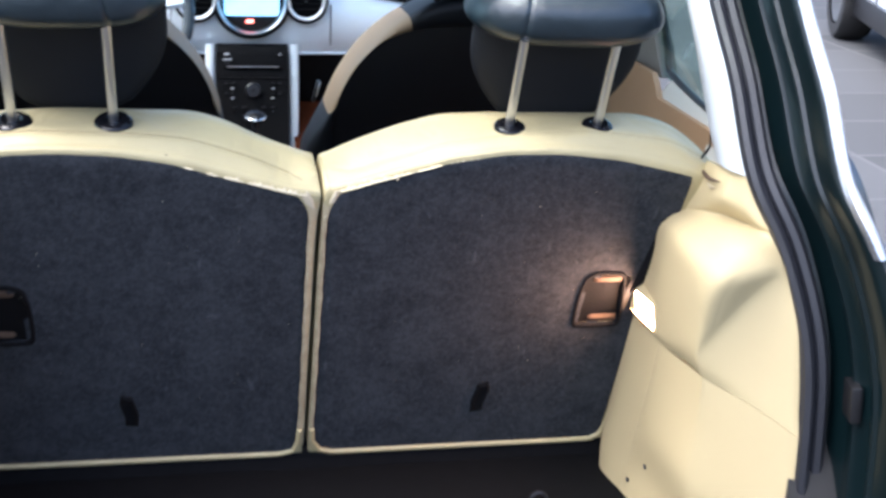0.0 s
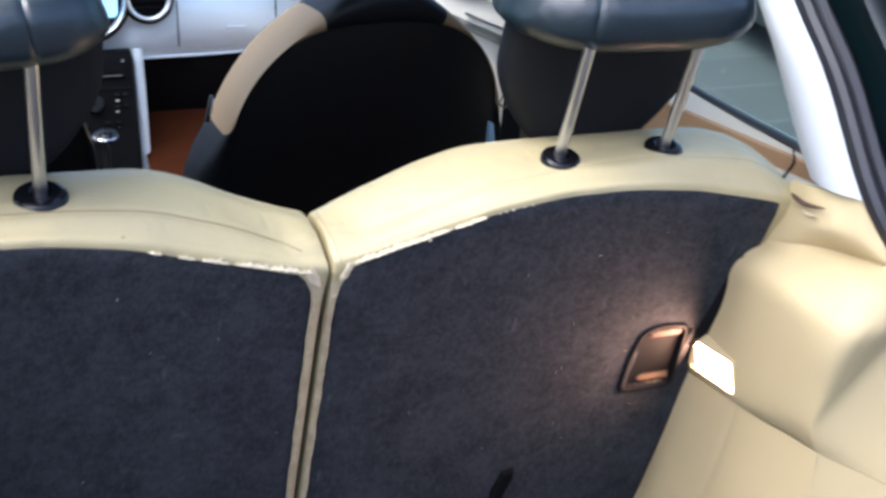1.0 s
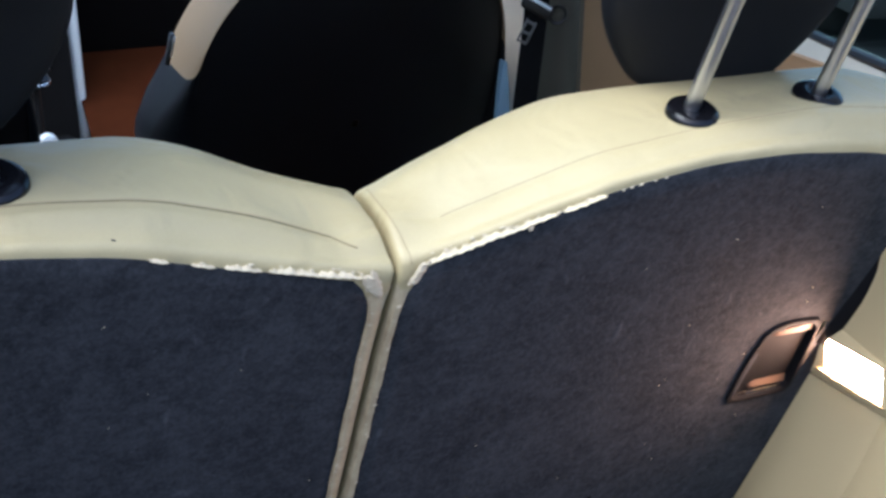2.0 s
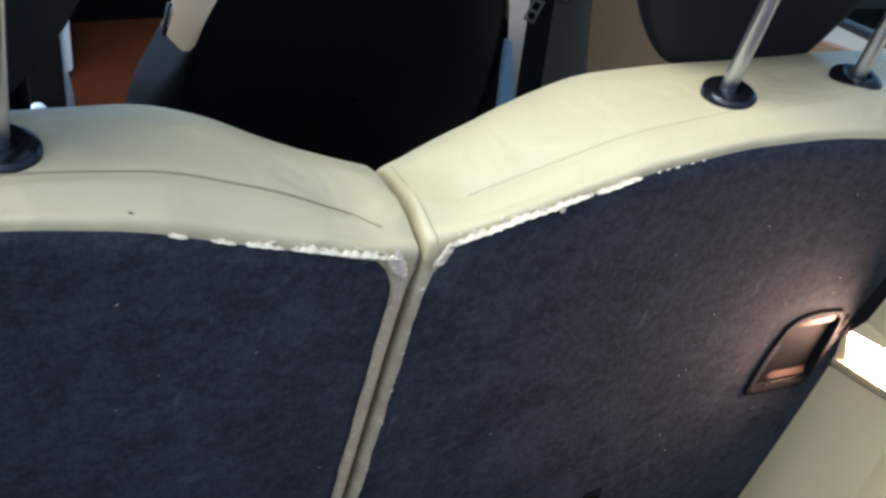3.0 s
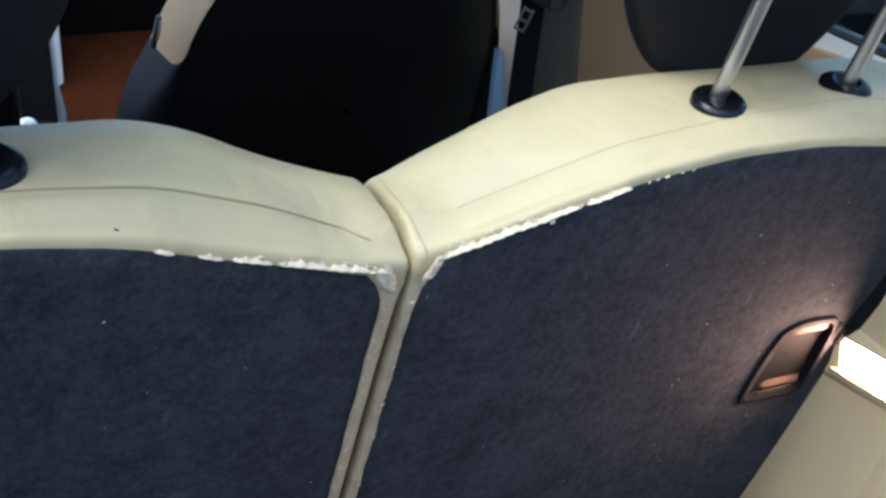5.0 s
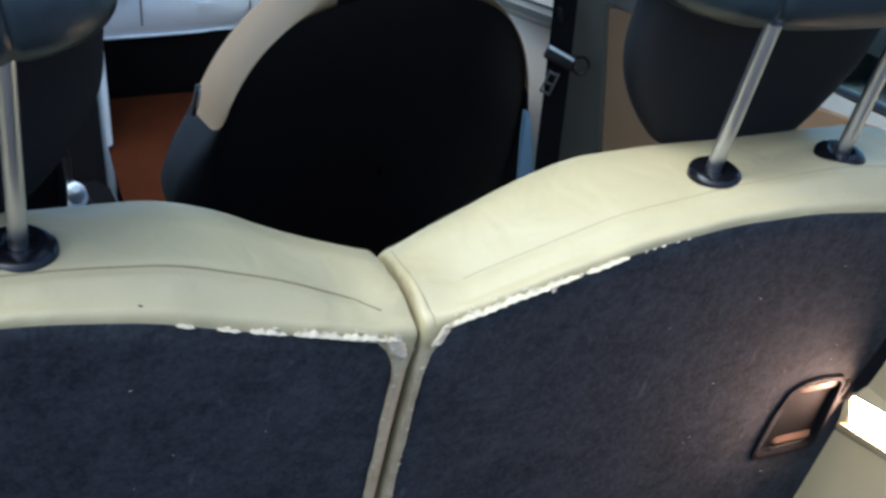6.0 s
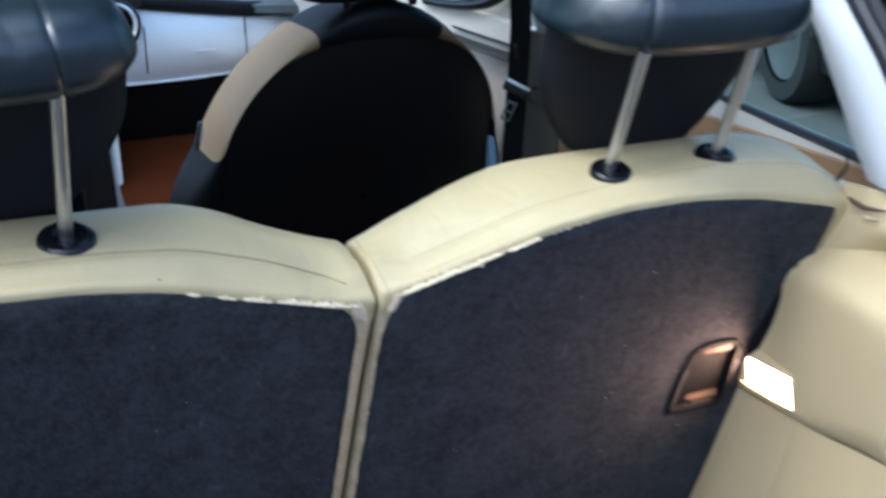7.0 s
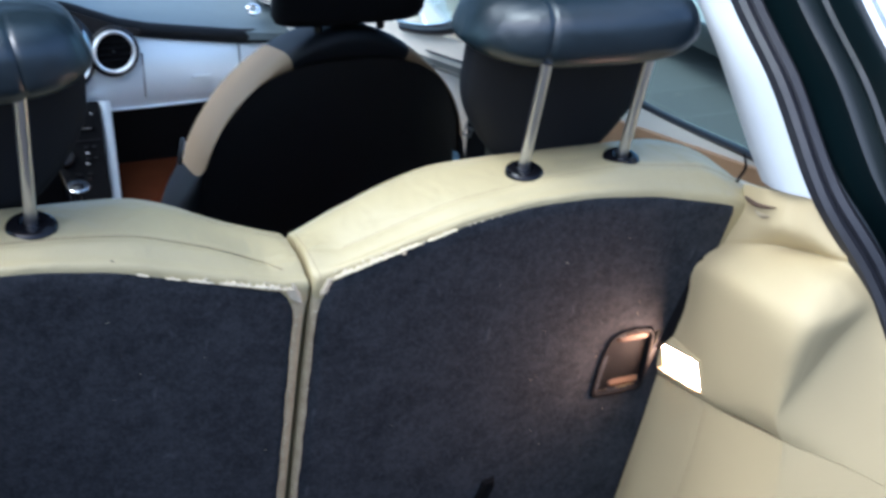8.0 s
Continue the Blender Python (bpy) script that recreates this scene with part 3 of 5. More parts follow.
def seat_back(side):
    s = thing("rear_seat_back", "beige leather rear seat back with black felt panel", "seat back", (side * 0.26, 0.16, 0.25), "rear seat backs")
    part("cushion", without_latch(seat_body(side), 0.036, 0.048), LEATHER, s, "beige leather cover, worn at the seam", 60)
    part("felt_panel", without_latch(seat_panel(side), 0.030, 0.042), CARPET, s, "black felt back panel", 50)
    pts = [(inner_edge(side, 0.5) - 0.002, 0.352), (inner_edge(side, 0.5) - 0.001, 0.327), (0.019, 0.308), (0.036, 0.302), (0.06, 0.3015), (0.2, 0.302), (0.42, 0.3025), (0.445, 0.306), (0.457, 0.320), (0.461, 0.36), (0.464, 0.46), (0.468, 0.56)]
    part("piping", tube([(side * x, back_y(z) - 0.004, z) for x, z in pts[:4]] + [(side * p.x, back_y(p.z) - 0.004, p.z) for p in curve([(x, 0, z) for x, z in pts[3:]], 30)], 0.0042, 8), LEATHER, s, "pale piping round the panel")
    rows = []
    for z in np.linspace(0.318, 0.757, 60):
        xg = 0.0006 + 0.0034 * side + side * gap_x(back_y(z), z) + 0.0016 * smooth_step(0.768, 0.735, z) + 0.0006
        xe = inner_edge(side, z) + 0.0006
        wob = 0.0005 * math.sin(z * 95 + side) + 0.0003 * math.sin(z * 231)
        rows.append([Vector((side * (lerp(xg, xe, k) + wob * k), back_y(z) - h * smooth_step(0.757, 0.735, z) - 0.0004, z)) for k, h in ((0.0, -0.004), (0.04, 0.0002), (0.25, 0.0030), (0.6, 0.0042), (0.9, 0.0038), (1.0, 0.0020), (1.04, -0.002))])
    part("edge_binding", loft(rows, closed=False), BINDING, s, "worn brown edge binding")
    if side == 1:
        welt = [p + Vector((0, -0.0004, 0.0002)) for p in seat_section(1, 0.0115) if p.z > 0.772 and p.y < -0.004]
        welt = [Vector((p.x - 0.0075 * smooth_step(0.774, 0.812, p.z), p.y, p.z)) for p in welt]
        part("seam", tube(welt, 0.0003, 6), SEAM, s, "welt beside the gap")
    # stitched seam line along the top roll
    line = []
    for x in np.linspace(0.040 if side == 1 else 0.022, 0.50, 60):
        zp = soft_table(EDGE[side], x)
        ys = back_y(zp) + 0.022
        z0 = soft_table(STITCH[side], x) + 0.37 * (-0.05 - ys)
        sec = [p for p in seat_section(side, x) if p.z > 0.75 and p.y < -0.012]
        for p, r in zip(sec, sec[1:]):
            if p.z <= z0 < r.z:
                line.append(p.lerp(r, (z0 - p.z) / (r.z - p.z)) + Vector((0, 0.0001, -0.0001)))
                break
    part("seam", tube([p + Vector((0, -0.0004, 0.0003)) for p in line] if side == -1 else line, 0.0007 if side == -1 else 0.0004, 6), SEAM, s, "sewn seam")
    # torn, whitened edge above the panel: a ragged lip with loose tufts
    rnd = random.Random(4 if side == 1 else 9)

    def tuft(bm, p, r):
        k = bmesh.ops.create_icosphere(bm, subdivisions=2, radius=r)["verts"]
        f = [Vector((rnd.uniform(-1, 1), rnd.uniform(-1, 1), rnd.uniform(-1, 1))) * 2.2 / r for _ in range(3)]
        q = Vector((rnd.uniform(0.8, 1.8), 0.6, rnd.uniform(0.5, 1.0)))
        for v in k:
            c = v.co.copy()
            c *= 1 + 0.14 * sum(math.sin(c.dot(g) + i) for i, g in enumerate(f))
            v.co = Vector(p) + Vector((c.x * q.x, c.y * q.y, c.z * q.z + c.x * 0.3 * side))

    def ragged(x, k):
        r = 0.42 + 0.30 * math.sin(x * 310 + 1.7 * k) * math.sin(x * 143 + k) + 0.22 * math.sin(x * 870 + 2.1 * k) + 0.16 * math.sin(x * 2300 + 0.7 * k)
        return max(0.02, r)
    for x0, x1, w, w1 in (((0.021, 0.112, 0.0064, 0.0038), (0.116, 0.146, 0.0030, 0.0020)) if side == 1 else ((0.021, 0.089, 0.0060, 0.0048), (0.094, 0.118, 0.0042, 0.0034), (0.124, 0.139, 0.0026, 0.002), (0.153, 0.164, 0.002, 0.0016))):
        n = int((x1 - x0) / 0.0011)
        rows = []
        for k in range(n + 1):
            x = lerp(x0, x1, k / n)
            e = min(1, 6 * (k / n) * (1 - k / n)) ** 0.7
            zp = soft_table(EDGE[side], x)
            hgt = lerp(w, w1, k / n) * e * (0.15 + 1.0 * ragged(x, 1.0 + side))
            dip = 0.0005 * e * ragged(x, 4.0)
            out = 0.0020 * e * (0.4 + ragged(x, 7.0))
            rows.append([Vector((side * x, back_y(zp) - 0.0036, zp - dip)), Vector((side * x, back_y(zp) - 0.0036 - out, zp + 0.15 * hgt)),
                         Vector((side * x, back_y(zp) - 0.0030 - 0.7 * out, zp + 0.6 * hgt)), Vector((side * x, back_y(zp) + 0.0005 + hgt * 0.25, zp + hgt))])
        bm = loft(rows, closed=False)
        for _ in range(int((x1 - x0) * 420)):
            x = rnd.uniform(x0, x1)
            zp = soft_table(EDGE[side], x)
            up = rnd.uniform(0.05, 1.1) * lerp(w, w1, (x - x0) / (x1 - x0))
            tuft(bm, (side * x, back_y(zp) - 0.0030 + up * 0.25, zp + up), rnd.choice((0.0005, 0.0007, 0.0009, 0.0012)))
        part("frayed_edge", bm, FRAYED, s, "whitened torn leather edge", 70)
    if side == 1:
        bm = bmesh.new()
        for x, r in ((0.158, 0.0011), (0.164, 0.0008), (0.171, 0.0012), (0.182, 0.0007), (0.19, 0.0010)):
            tuft(bm, (x, back_y(soft_table(EDGE[side], x)) - 0.003, soft_table(EDGE[side], x) + 0.0005), r)
        tuft(bm, (0.0925, back_y(0.7935) - 0.0045, 0.7925), 0.0021)
        tuft(bm, (0.0915, back_y(0.7955) - 0.0045, 0.7955), 0.0024)
        for k in range(40):
            z = rnd.choice((rnd.uniform(0.60, 0.66), rnd.uniform(0.64, 0.74), rnd.uniform(0.45, 0.60)))
            tuft(bm, (inner_edge(1, z) - rnd.uniform(0.0005, 0.003), back_y(z) - 0.0034, z), rnd.choice((0.0006, 0.0008, 0.0011)))
        tagged(part("frayed_bits", bm, FRAYED, s, "", 70), "small torn bits of leather", kind="stuff")
    else:
        bm = bmesh.new()
        on = [p for p in seat_section(-1, 0.184) if 0.80 < p.z < 0.84 and p.y < -0.07]
        tuft(bm, min(on, key=lambda p: abs(p.z - 0.826)), 0.0013)
        part("burn_mark", bm, PLASTIC, s, "small dark mark in the leather", 70)
    bm = bmesh.new()
    for _ in range(14):
        x, z = rnd.uniform(0.03, 0.40), rnd.uniform(0.42, 0.77)
        if z < soft_table(EDGE[side], x) - 0.012:
            a, r = rnd.uniform(0, math.pi), rnd.uniform(0.0006, 0.0015)
            d = Vector((math.cos(a), -SLOPE * math.sin(a) * 0.9, math.sin(a) * 0.9)) * r
            p = Vector((side * x, back_y(z) - 0.0040, z))
            tube([p - d, p + Vector((0, -0.0005, 0.0002)), p + d], [0.0001, 0.00025, 0.0001], 5, bm)
    tagged(part("lint", bm, FRAYED, s, "", 70), "pale lint caught in the felt", kind="stuff")
    bm = bmesh.new()
    for _ in range(30):
        z = rnd.uniform(0.44, 0.745)
        tuft(bm, (side * (inner_edge(side, z) - rnd.uniform(0.0, 0.0028)), back_y(z) - 0.0042, z), rnd.choice((0.0005, 0.0007, 0.0010)))
    tagged(part("binding_fray", bm, FRAYED, s, "", 70), "small whitened tears along the binding", kind="stuff")
    # worn corner beside the gap
    cz0, n = (0.766, 40) if side == 1 else (0.762, 40)
    bm = bmesh.new()
    rows = []
    for k, h in ((1.0, 0.0030), (0.85, 0.0042), (0.6, 0.0050), (0.3, 0.0054), (0.02, 0.0055)):
        row = []
        for i in range(n):
            a = 2 * math.pi * i / n
            rx, rz = (0.0036, 0.010) if side == 1 else (0.0064, 0.012)
            r = k * (1 + 0.16 * math.sin(3 * a + 1) + 0.12 * math.sin(5 * a + 2 * side) + 0.08 * math.sin(11 * a))
            z = cz0 + rz * r * math.sin(a)
            row.append(Vector((side * ((0.0160 if side == 1 else 0.0155) + (z - cz0) * 0.42 + rx * r * math.cos(a)), back_y(z) - h, z)))
        rows.append(row)
    loft(rows, caps=False, bm=bm)
    for _ in range(12 if side == 1 else 34):
        dz = rnd.uniform(-0.009, 0.009)
        tuft(bm, (side * (rnd.uniform(0.013, 0.019) + 0.42 * dz), back_y(cz0 + dz) - 0.0042, cz0 + dz), rnd.choice((0.0008, 0.0012, 0.0017, 0.0021)))
    part("frayed_corner", bm, FRAYED, s, "whitened worn corner", 70)
    # release latch
    up_, out_ = Vector((0, -SLOPE, 1)).normalized(), Vector((0, -1, -SLOPE)).normalized()
    c = Vector((side * LX, back_y(LZ) - 0.003, LZ))
    X = Vector((side * 1.0, 0, 0))
    outline = curve([(x, y, 0) for x, y in ((-0.034, 0.044), (-0.026, 0.053), (-0.010, 0.0575), (0.013, 0.0555), (0.0215, 0.051), (0.0265, 0.036), (0.033, -0.036), (0.032, -0.049), (0.024, -0.0545), (-0.026, -0.0545), (-0.036, -0.049), (-0.038, -0.036), (-0.0385, 0.010), (-0.034, 0.044))], 40)[:-1]

    def ring_at(k, h):
        return [c + X * q.x * k + up_ * q.y * k + out_ * h for q in outline]
    bz = part("latch_bezel", loft([ring_at(1.0, -0.004), ring_at(1.0, 0.0015), ring_at(0.97, 0.0032), ring_at(0.90, 0.0032), ring_at(0.86, 0.001), ring_at(0.84, -0.010), ring_at(0.80, -0.017), ring_at(0.4, -0.018)]), BLACKCLOTH, s, "black plastic latch surround")
    # the pull: a lit ledge above a hollow, a scoop below
    prof = [(0.047, -0.014), (0.0455, -0.004), (0.043, -0.0008), (0.034, -0.0014), (0.0320, -0.004), (0.029, -0.0135), (-0.014, -0.0155), (-0.0195, -0.013), (-0.0215, -0.0075), (-0.040, -0.0016), (-0.0435, -0.003), (-0.047, -0.014)]

    def pull(k, h, d):
        e = (2 * k - 1) ** 6 if k < 0.5 else 0
        return c + X * (lerp(-0.022, 0.0245, k) - 0.06 * h) + up_ * (h * (1 - 0.10 * e)) + out_ * (lerp(d, -0.017, 0.7 * e))
    part("latch_lever", loft([[pull(k, h, d) for h, d in prof] for k in np.linspace(0, 1, 16)], closed=False, caps=False), LATCH, bz, "brown plastic release lever")
    # added black wedge: paints the shade between the felt and the side trim
    rows = []
    for z in np.linspace(0.600, 0.725, 16):
        k = (z - 0.600) / 0.125
        x0 = lerp(0.434, 0.452, k)
        hgt = 0.011 * math.sin(math.pi * (0.12 + 0.80 * k)) ** 0.6
        rows.append([Vector((side * (x0 + a), back_y(z) - 0.003 - h * hgt, z)) for a, h in ((0, -0.2), (0.003, 0.55), (0.008, 0.95), (0.014, 1.0), (0.020, 0.6), (0.022, -0.4))])
    part("shade_wedge", loft(rows), BLACKCLOTH, s, "black wedge for the shaded edge beside the trim", 60)
    # child seat anchor slot; uncut, its dark depth is put into the colour
    ac = Vector((side * 0.252, back_y(0.405) - 0.004, 0.405))
    ol = [(-0.010, 0.020), (0.006, 0.024), (0.012, 0.012), (0.009, -0.010), (0.011, -0.022), (-0.008, -0.024), (-0.013, -0.006)]
    part("anchor_slot", loft([[ac + X * (x * 0.62 * k + 0.10 * y * k) + up_ * y * k + out_ * h for x, y in ol] for k, h in ((1.5, -0.001), (1.30, 0.0022), (1.1, 0.0030), (0.9, 0.0016), (0.5, 0.0008))]), BLACKCLOTH, s, "torn dark anchor slot in the felt")
    for px, py in ((0.237, -0.054), (0.352, -0.050)) if side == 1 else ((0.2450, -0.050), (0.3600, -0.050)):
        g = Vector((side * px, py, 0.8505 if side == 1 else 0.857))
        wide = 0.89 if side == 1 else 1.03
        tilt = Vector((0, -0.32, 0.947))
        part("grommet", turned([(h * wide, r * wide) for h, r in ((-0.010, 0.0222), (-0.0005, 0.0222), (0.0014, 0.0212), (0.0034, 0.0185), (0.0046, 0.0150), (0.0050, 0.0120), (0.0044, 0.0104), (0.0020, 0.0084), (0.0015, 0.0030))], g, tilt, 36), GUIDE, s, "black plastic headrest guide")
    return s


for side in (1, -1):
    seat_back(side)

# ---- rear headrests ----
def rear_headrest(cx, y, z, shift, fold, turn):
    o = Vector((cx, y, z))
    h = thing("rear_headrest", "black leather headrest on two steel posts", "headrest", o, "rear headrests")
    T, N, X = Vector((0, -0.425, 0.905)), Vector((0, -0.905, -0.425)), Vector((1, 0, 0))
    T2, N2 = Vector((0, -0.18, 0.984)), Vector((0, -0.984, -0.18))
    rings = []
    for s in np.linspace(-1, 1, 101):
        e = abs(s)
        k = max((1 - e ** 4.0) ** 0.5 if e < 1 else 0, 0.04)
        hh, dd = 0.036 * (0.30 + 0.70 * k), 0.064 * (0.30 + 0.70 * k)
        crease = 1 - 0.040 * math.exp(-((s - fold) / 0.020) ** 2) - 0.012 * math.exp(-((s + fold * 1.6) / 0.03) ** 2)
        ctr = o + Vector((shift + 0.121 * s, -0.018 + 0.022 * e ** 3 - turn * s, 0.1435 + 0.012 * e ** 3)) - T2 * (0.036 - hh) * 0.22
        ring = ellipse(ctr, N2 * dd * crease, T2 * hh * crease, 40, 2.7)
        for p in ring:
            p.x = o.x + shift + (p.x - o.x - shift) * (1.0 - 0.17 * smooth_step(0.975, 1.05, p.z))
        rings.append(ring)
    part("headrest_cushion", loft(rings), BLACKLEATHER, h, "creased black leather cushion", 60)
    rings = []
    for s in np.linspace(0, 1, 30):
        t = lerp(-0.056, 0.128, s)
        w = 0.111 * (0.46 + 0.54 * math.sin(min(1, s / 0.62) * math.pi / 2) ** 0.9) * (1 - 0.5 * max(0, 1 - s * 9) ** 2)
        th = 0.028 * (1 - 0.5 * max(0, 1 - s * 8) ** 2)
        rings.append(ellipse(o + X * 0.011 + T * t + N * -0.086, X * w, N * th, 40, 3.0))
    part("front_pad", loft(rings), PAD, h, "black leather front pad", 60)
    for s in (-1, 1):
        px = 0.0575 * s
        part("post", tube([o + X * px + T * t for t in (-0.02, 0.05, 0.126)], 0.0058, 16), STEEL, h, "brushed steel post")
    return h


rear_headrest(0.2945, -0.052, 0.854, 0.002, -0.50, 0.018)
rear_headrest(-0.3025, -0.055, 0.871, 0.0105, 0.42, 0.0)

# ---- right boot side trim ----


def side_trim(side):
    t = thing("boot_side_trim", "beige moulded plastic boot side trim", "trim panel", (side * 0.5, -0.1, 0.25), "boot side trims")

    def xyz(x, y, z):
        return Vector((side * x, y, z))
    # columns run from the seat to the seal, rows from the top to the ridge
    crown = [(0.500, -0.062, 0.806), (0.497, -0.100, 0.810), (0.503, -0.130, 0.812), (0.505, -0.137, 0.8125), (0.506, -0.140, 0.813), (0.508, -0.155, 0.813), (0.512, -0.168, 0.812)]
    neck = [(0.490, -0.057, 0.776), (0.486, -0.100, 0.778), (0.491, -0.138, 0.778), (0.494, -0.145, 0.778), (0.497, -0.150, 0.778), (0.508, -0.170, 0.778), (0.523, -0.184, 0.778)]
    step = [(0.479, -0.046, 0.744), (0.486, -0.090, 0.752), (0.498, -0.115, 0.755), (0.509, -0.140, 0.755), (0.515, -0.160, 0.756), (0.521, -0.186, 0.757), (0.530, -0.201, 0.757)]
    step_foot = [(0.476, -0.044, 0.736), (0.490, -0.092, 0.745), (0.506, -0.117, 0.748), (0.518, -0.142, 0.748), (0.524, -0.164, 0.749), (0.528, -0.191, 0.750), (0.535, -0.205, 0.750)]
    brow = [(0.462, -0.042, 0.730), (0.464, -0.095, 0.735), (0.474, -0.140, 0.738), (0.478, -0.195, 0.746), (0.492, -0.222, 0.744), (0.520, -0.215, 0.740), (0.541, -0.211, 0.732)]
    bulge_top = [(0.450, -0.037, 0.712), (0.444, -0.095, 0.720), (0.440, -0.165, 0.724), (0.457, -0.238, 0.712), (0.515, -0.236, 0.714), (0.532, -0.229, 0.718), (0.547, -0.220, 0.714)]
    bulge = [(0.451, -0.024, 0.672), (0.444, -0.085, 0.675), (0.441, -0.165, 0.682), (0.450, -0.230, 0.679), (0.503, -0.224, 0.682), (0.535, -0.231, 0.690), (0.557, -0.236, 0.682)]
    waist = [(0.449, -0.003, 0.620), (0.445, -0.085, 0.622), (0.447, -0.160, 0.630), (0.4545, -0.209, 0.630), (0.480, -0.212, 0.635), (0.520, -0.227, 0.640), (0.563, -0.246, 0.643)]
    crease = [(0.450, 0.028, 0.567), (0.450, -0.085, 0.570), (0.453, -0.160, 0.588), (0.456, -0.190, 0.588), (0.461, -0.195, 0.586), (0.513, -0.223, 0.568), (0.568, -0.256, 0.538)]
    crease_lip = [(0.452, 0.034, 0.5580), (0.456, -0.080, 0.5585), (0.465, -0.155, 0.562), (0.469, -0.185, 0.560), (0.474, -0.191, 0.557), (0.520, -0.226, 0.537), (0.574, -0.262, 0.505)]
    tuck = [(0.462, 0.034, 0.5575), (0.466, -0.080, 0.5580), (0.475, -0.153, 0.5615), (0.479, -0.183, 0.5595), (0.484, -0.188, 0.5565), (0.530, -0.223, 0.5365), (0.581, -0.259, 0.5045)]
    rows = [crown, neck, step, step_foot, brow, bulge_top, bulge, waist, crease, crease_lip, tuck]

    def net(rows, nu, nv, hard=0.6, soften=0):
        """Points over a net of guide points, its folds kept fairly crisp."""
        def line(pts, n):
            soft = curve(pts, n)
            flat = []
            for k in range(n):
                q = k / (n - 1) * (len(pts) - 1)
                a = min(int(q), len(pts) - 2)
                flat.append(Vector(pts[a]).lerp(Vector(pts[a + 1]), q - a))
            return [f.lerp(p, hard) for f, p in zip(flat, soft)]
        across = [line(r, nv + 1) for r in rows]
        down = [line([r[k] for r in across], nu + 1) for k in range(nv + 1)]
        # moulded plastic has rounded folds
        for turn in range(soften):
            down = [[p if i in (0, nv) or j in (0, nu) or j > nu - 9 or (j < 29 and turn > 6) else 0.5 * p + 0.125 * (down[i - 1][j] + down[i + 1][j] + c[j - 1] + c[j + 1]) for j, p in enumerate(c)] for i, c in enumerate(down)]
        return lambda u, v: xyz(*down[int(round(v * nv))][int(round(u * nu))])
    part("upper_trim", sheet(net(rows, 80, 54, 0.5, 19), 80, 54, (0.006 * side, 0, 0)), TRIM, t, "beige moulded upper trim", 40)
    joint = [(0.4575, -0.062, 0.5560), (0.459, -0.036, 0.480), (0.4595, -0.006, 0.410), (0.461, 0.026, 0.330), (0.456, 0.045, 0.252)]
    fore = [
        [(0.452, 0.038, 0.5555), (0.453, 0.010, 0.5555), joint[0]],
        [(0.455, 0.072, 0.480), (0.452, 0.035, 0.480), joint[1]],
        [(0.457, 0.108, 0.400), (0.450, 0.070, 0.400), joint[2]],
        [(0.460, 0.142, 0.320), (0.447, 0.098, 0.322), joint[3]],
        [(0.466, 0.155, 0.252), (0.450, 0.110, 0.252), joint[4]],
    ]
    for r, z in zip(fore, range(5)):
        a = r[2]
        r[2] = (a[0] + 0.001, a[1] + 0.0020, a[2])
        r.append((a[0] + 0.007, a[1] + 0.0010, a[2]))
    part("front_lower_trim", sheet(net(fore, 32, 15, 0.9), 32, 15, (0.005 * side, 0, 0)), TRIM, t, "beige rounded lower trim strip", 40)
    aft = [
        [joint[0], (0.462, -0.110, 0.5555), (0.471, -0.185, 0.5575), (0.476, -0.191, 0.5545), (0.522, -0.227, 0.5345), (0.576, -0.263, 0.502)],
        [joint[1], (0.464, -0.095, 0.480), (0.473, -0.165, 0.478), (0.486, -0.186, 0.474), (0.530, -0.227, 0.458), (0.579, -0.264, 0.430)],
        [joint[2], (0.463, -0.075, 0.405), (0.471, -0.150, 0.400), (0.487, -0.176, 0.396), (0.534, -0.223, 0.382), (0.581, -0.264, 0.360)],
        [joint[3], (0.474, -0.040, 0.325), (0.486, -0.140, 0.322), (0.499, -0.168, 0.318), (0.537, -0.220, 0.310), (0.585, -0.264, 0.300)],
        [joint[4], (0.468, -0.035, 0.252), (0.480, -0.140, 0.252), (0.496, -0.165, 0.252), (0.538, -0.220, 0.252), (0.588, -0.264, 0.252)],
    ]
    for r in aft:
        a = r[0]
        r[0] = (a[0] + 0.001, a[1] - 0.0020, a[2])
        r.insert(0, (a[0] + 0.007, a[1] - 0.0008, a[2]))
    lower = net(aft, 32, 24, 0.8)
    part("rear_lower_trim", sheet(lower, 32, 24, (0.005 * side, 0, 0)), TRIM, t, "beige lower wheel arch trim", 40)
    skin = [lower(i / 32, j / 24) for i in range(33) for j in range(25)]
    for y, z in ((0.022, 0.300), (-0.028, 0.345)):
        spot = min(skin, key=lambda p: (p.y - y) ** 2 + (p.z - z) ** 2)
        part("screw", turned([(-0.003, 0.0042), (0.001, 0.0040), (0.0022, 0.003), (0.0022, 0.0005)], spot, (-side, 0, 0), 12), PLASTIC, t, "small dark screw")
    # shelf clip below the pillar
    cl = part("shelf_clip", tube([xyz(*p) for p in curve([(0.4872, -0.081, 0.7985), (0.486, -0.092, 0.7965), (0.4863, -0.105, 0.7945), (0.4880, -0.120, 0.7955), (0.4900, -0.134, 0.7975)], 16)], [0.0005 + (0.0030 - 0.0016 * k / 15) * math.sin(math.pi * k / 15) ** 0.6 for k in range(16)], 8), LATCH, t, "dull brown shelf clip")
    part("clip_lip", tube([xyz(*p) for p in curve([(0.4868, -0.100, 0.7880), (0.4874, -0.112, 0.7845), (0.4884, -0.126, 0.7865)], 10)], [0.0004 + 0.0020 * math.sin(math.pi * k / 9) for k in range(10)], 8), BINDING, cl)
    return t


for side in (1, -1):
    side_trim(side)

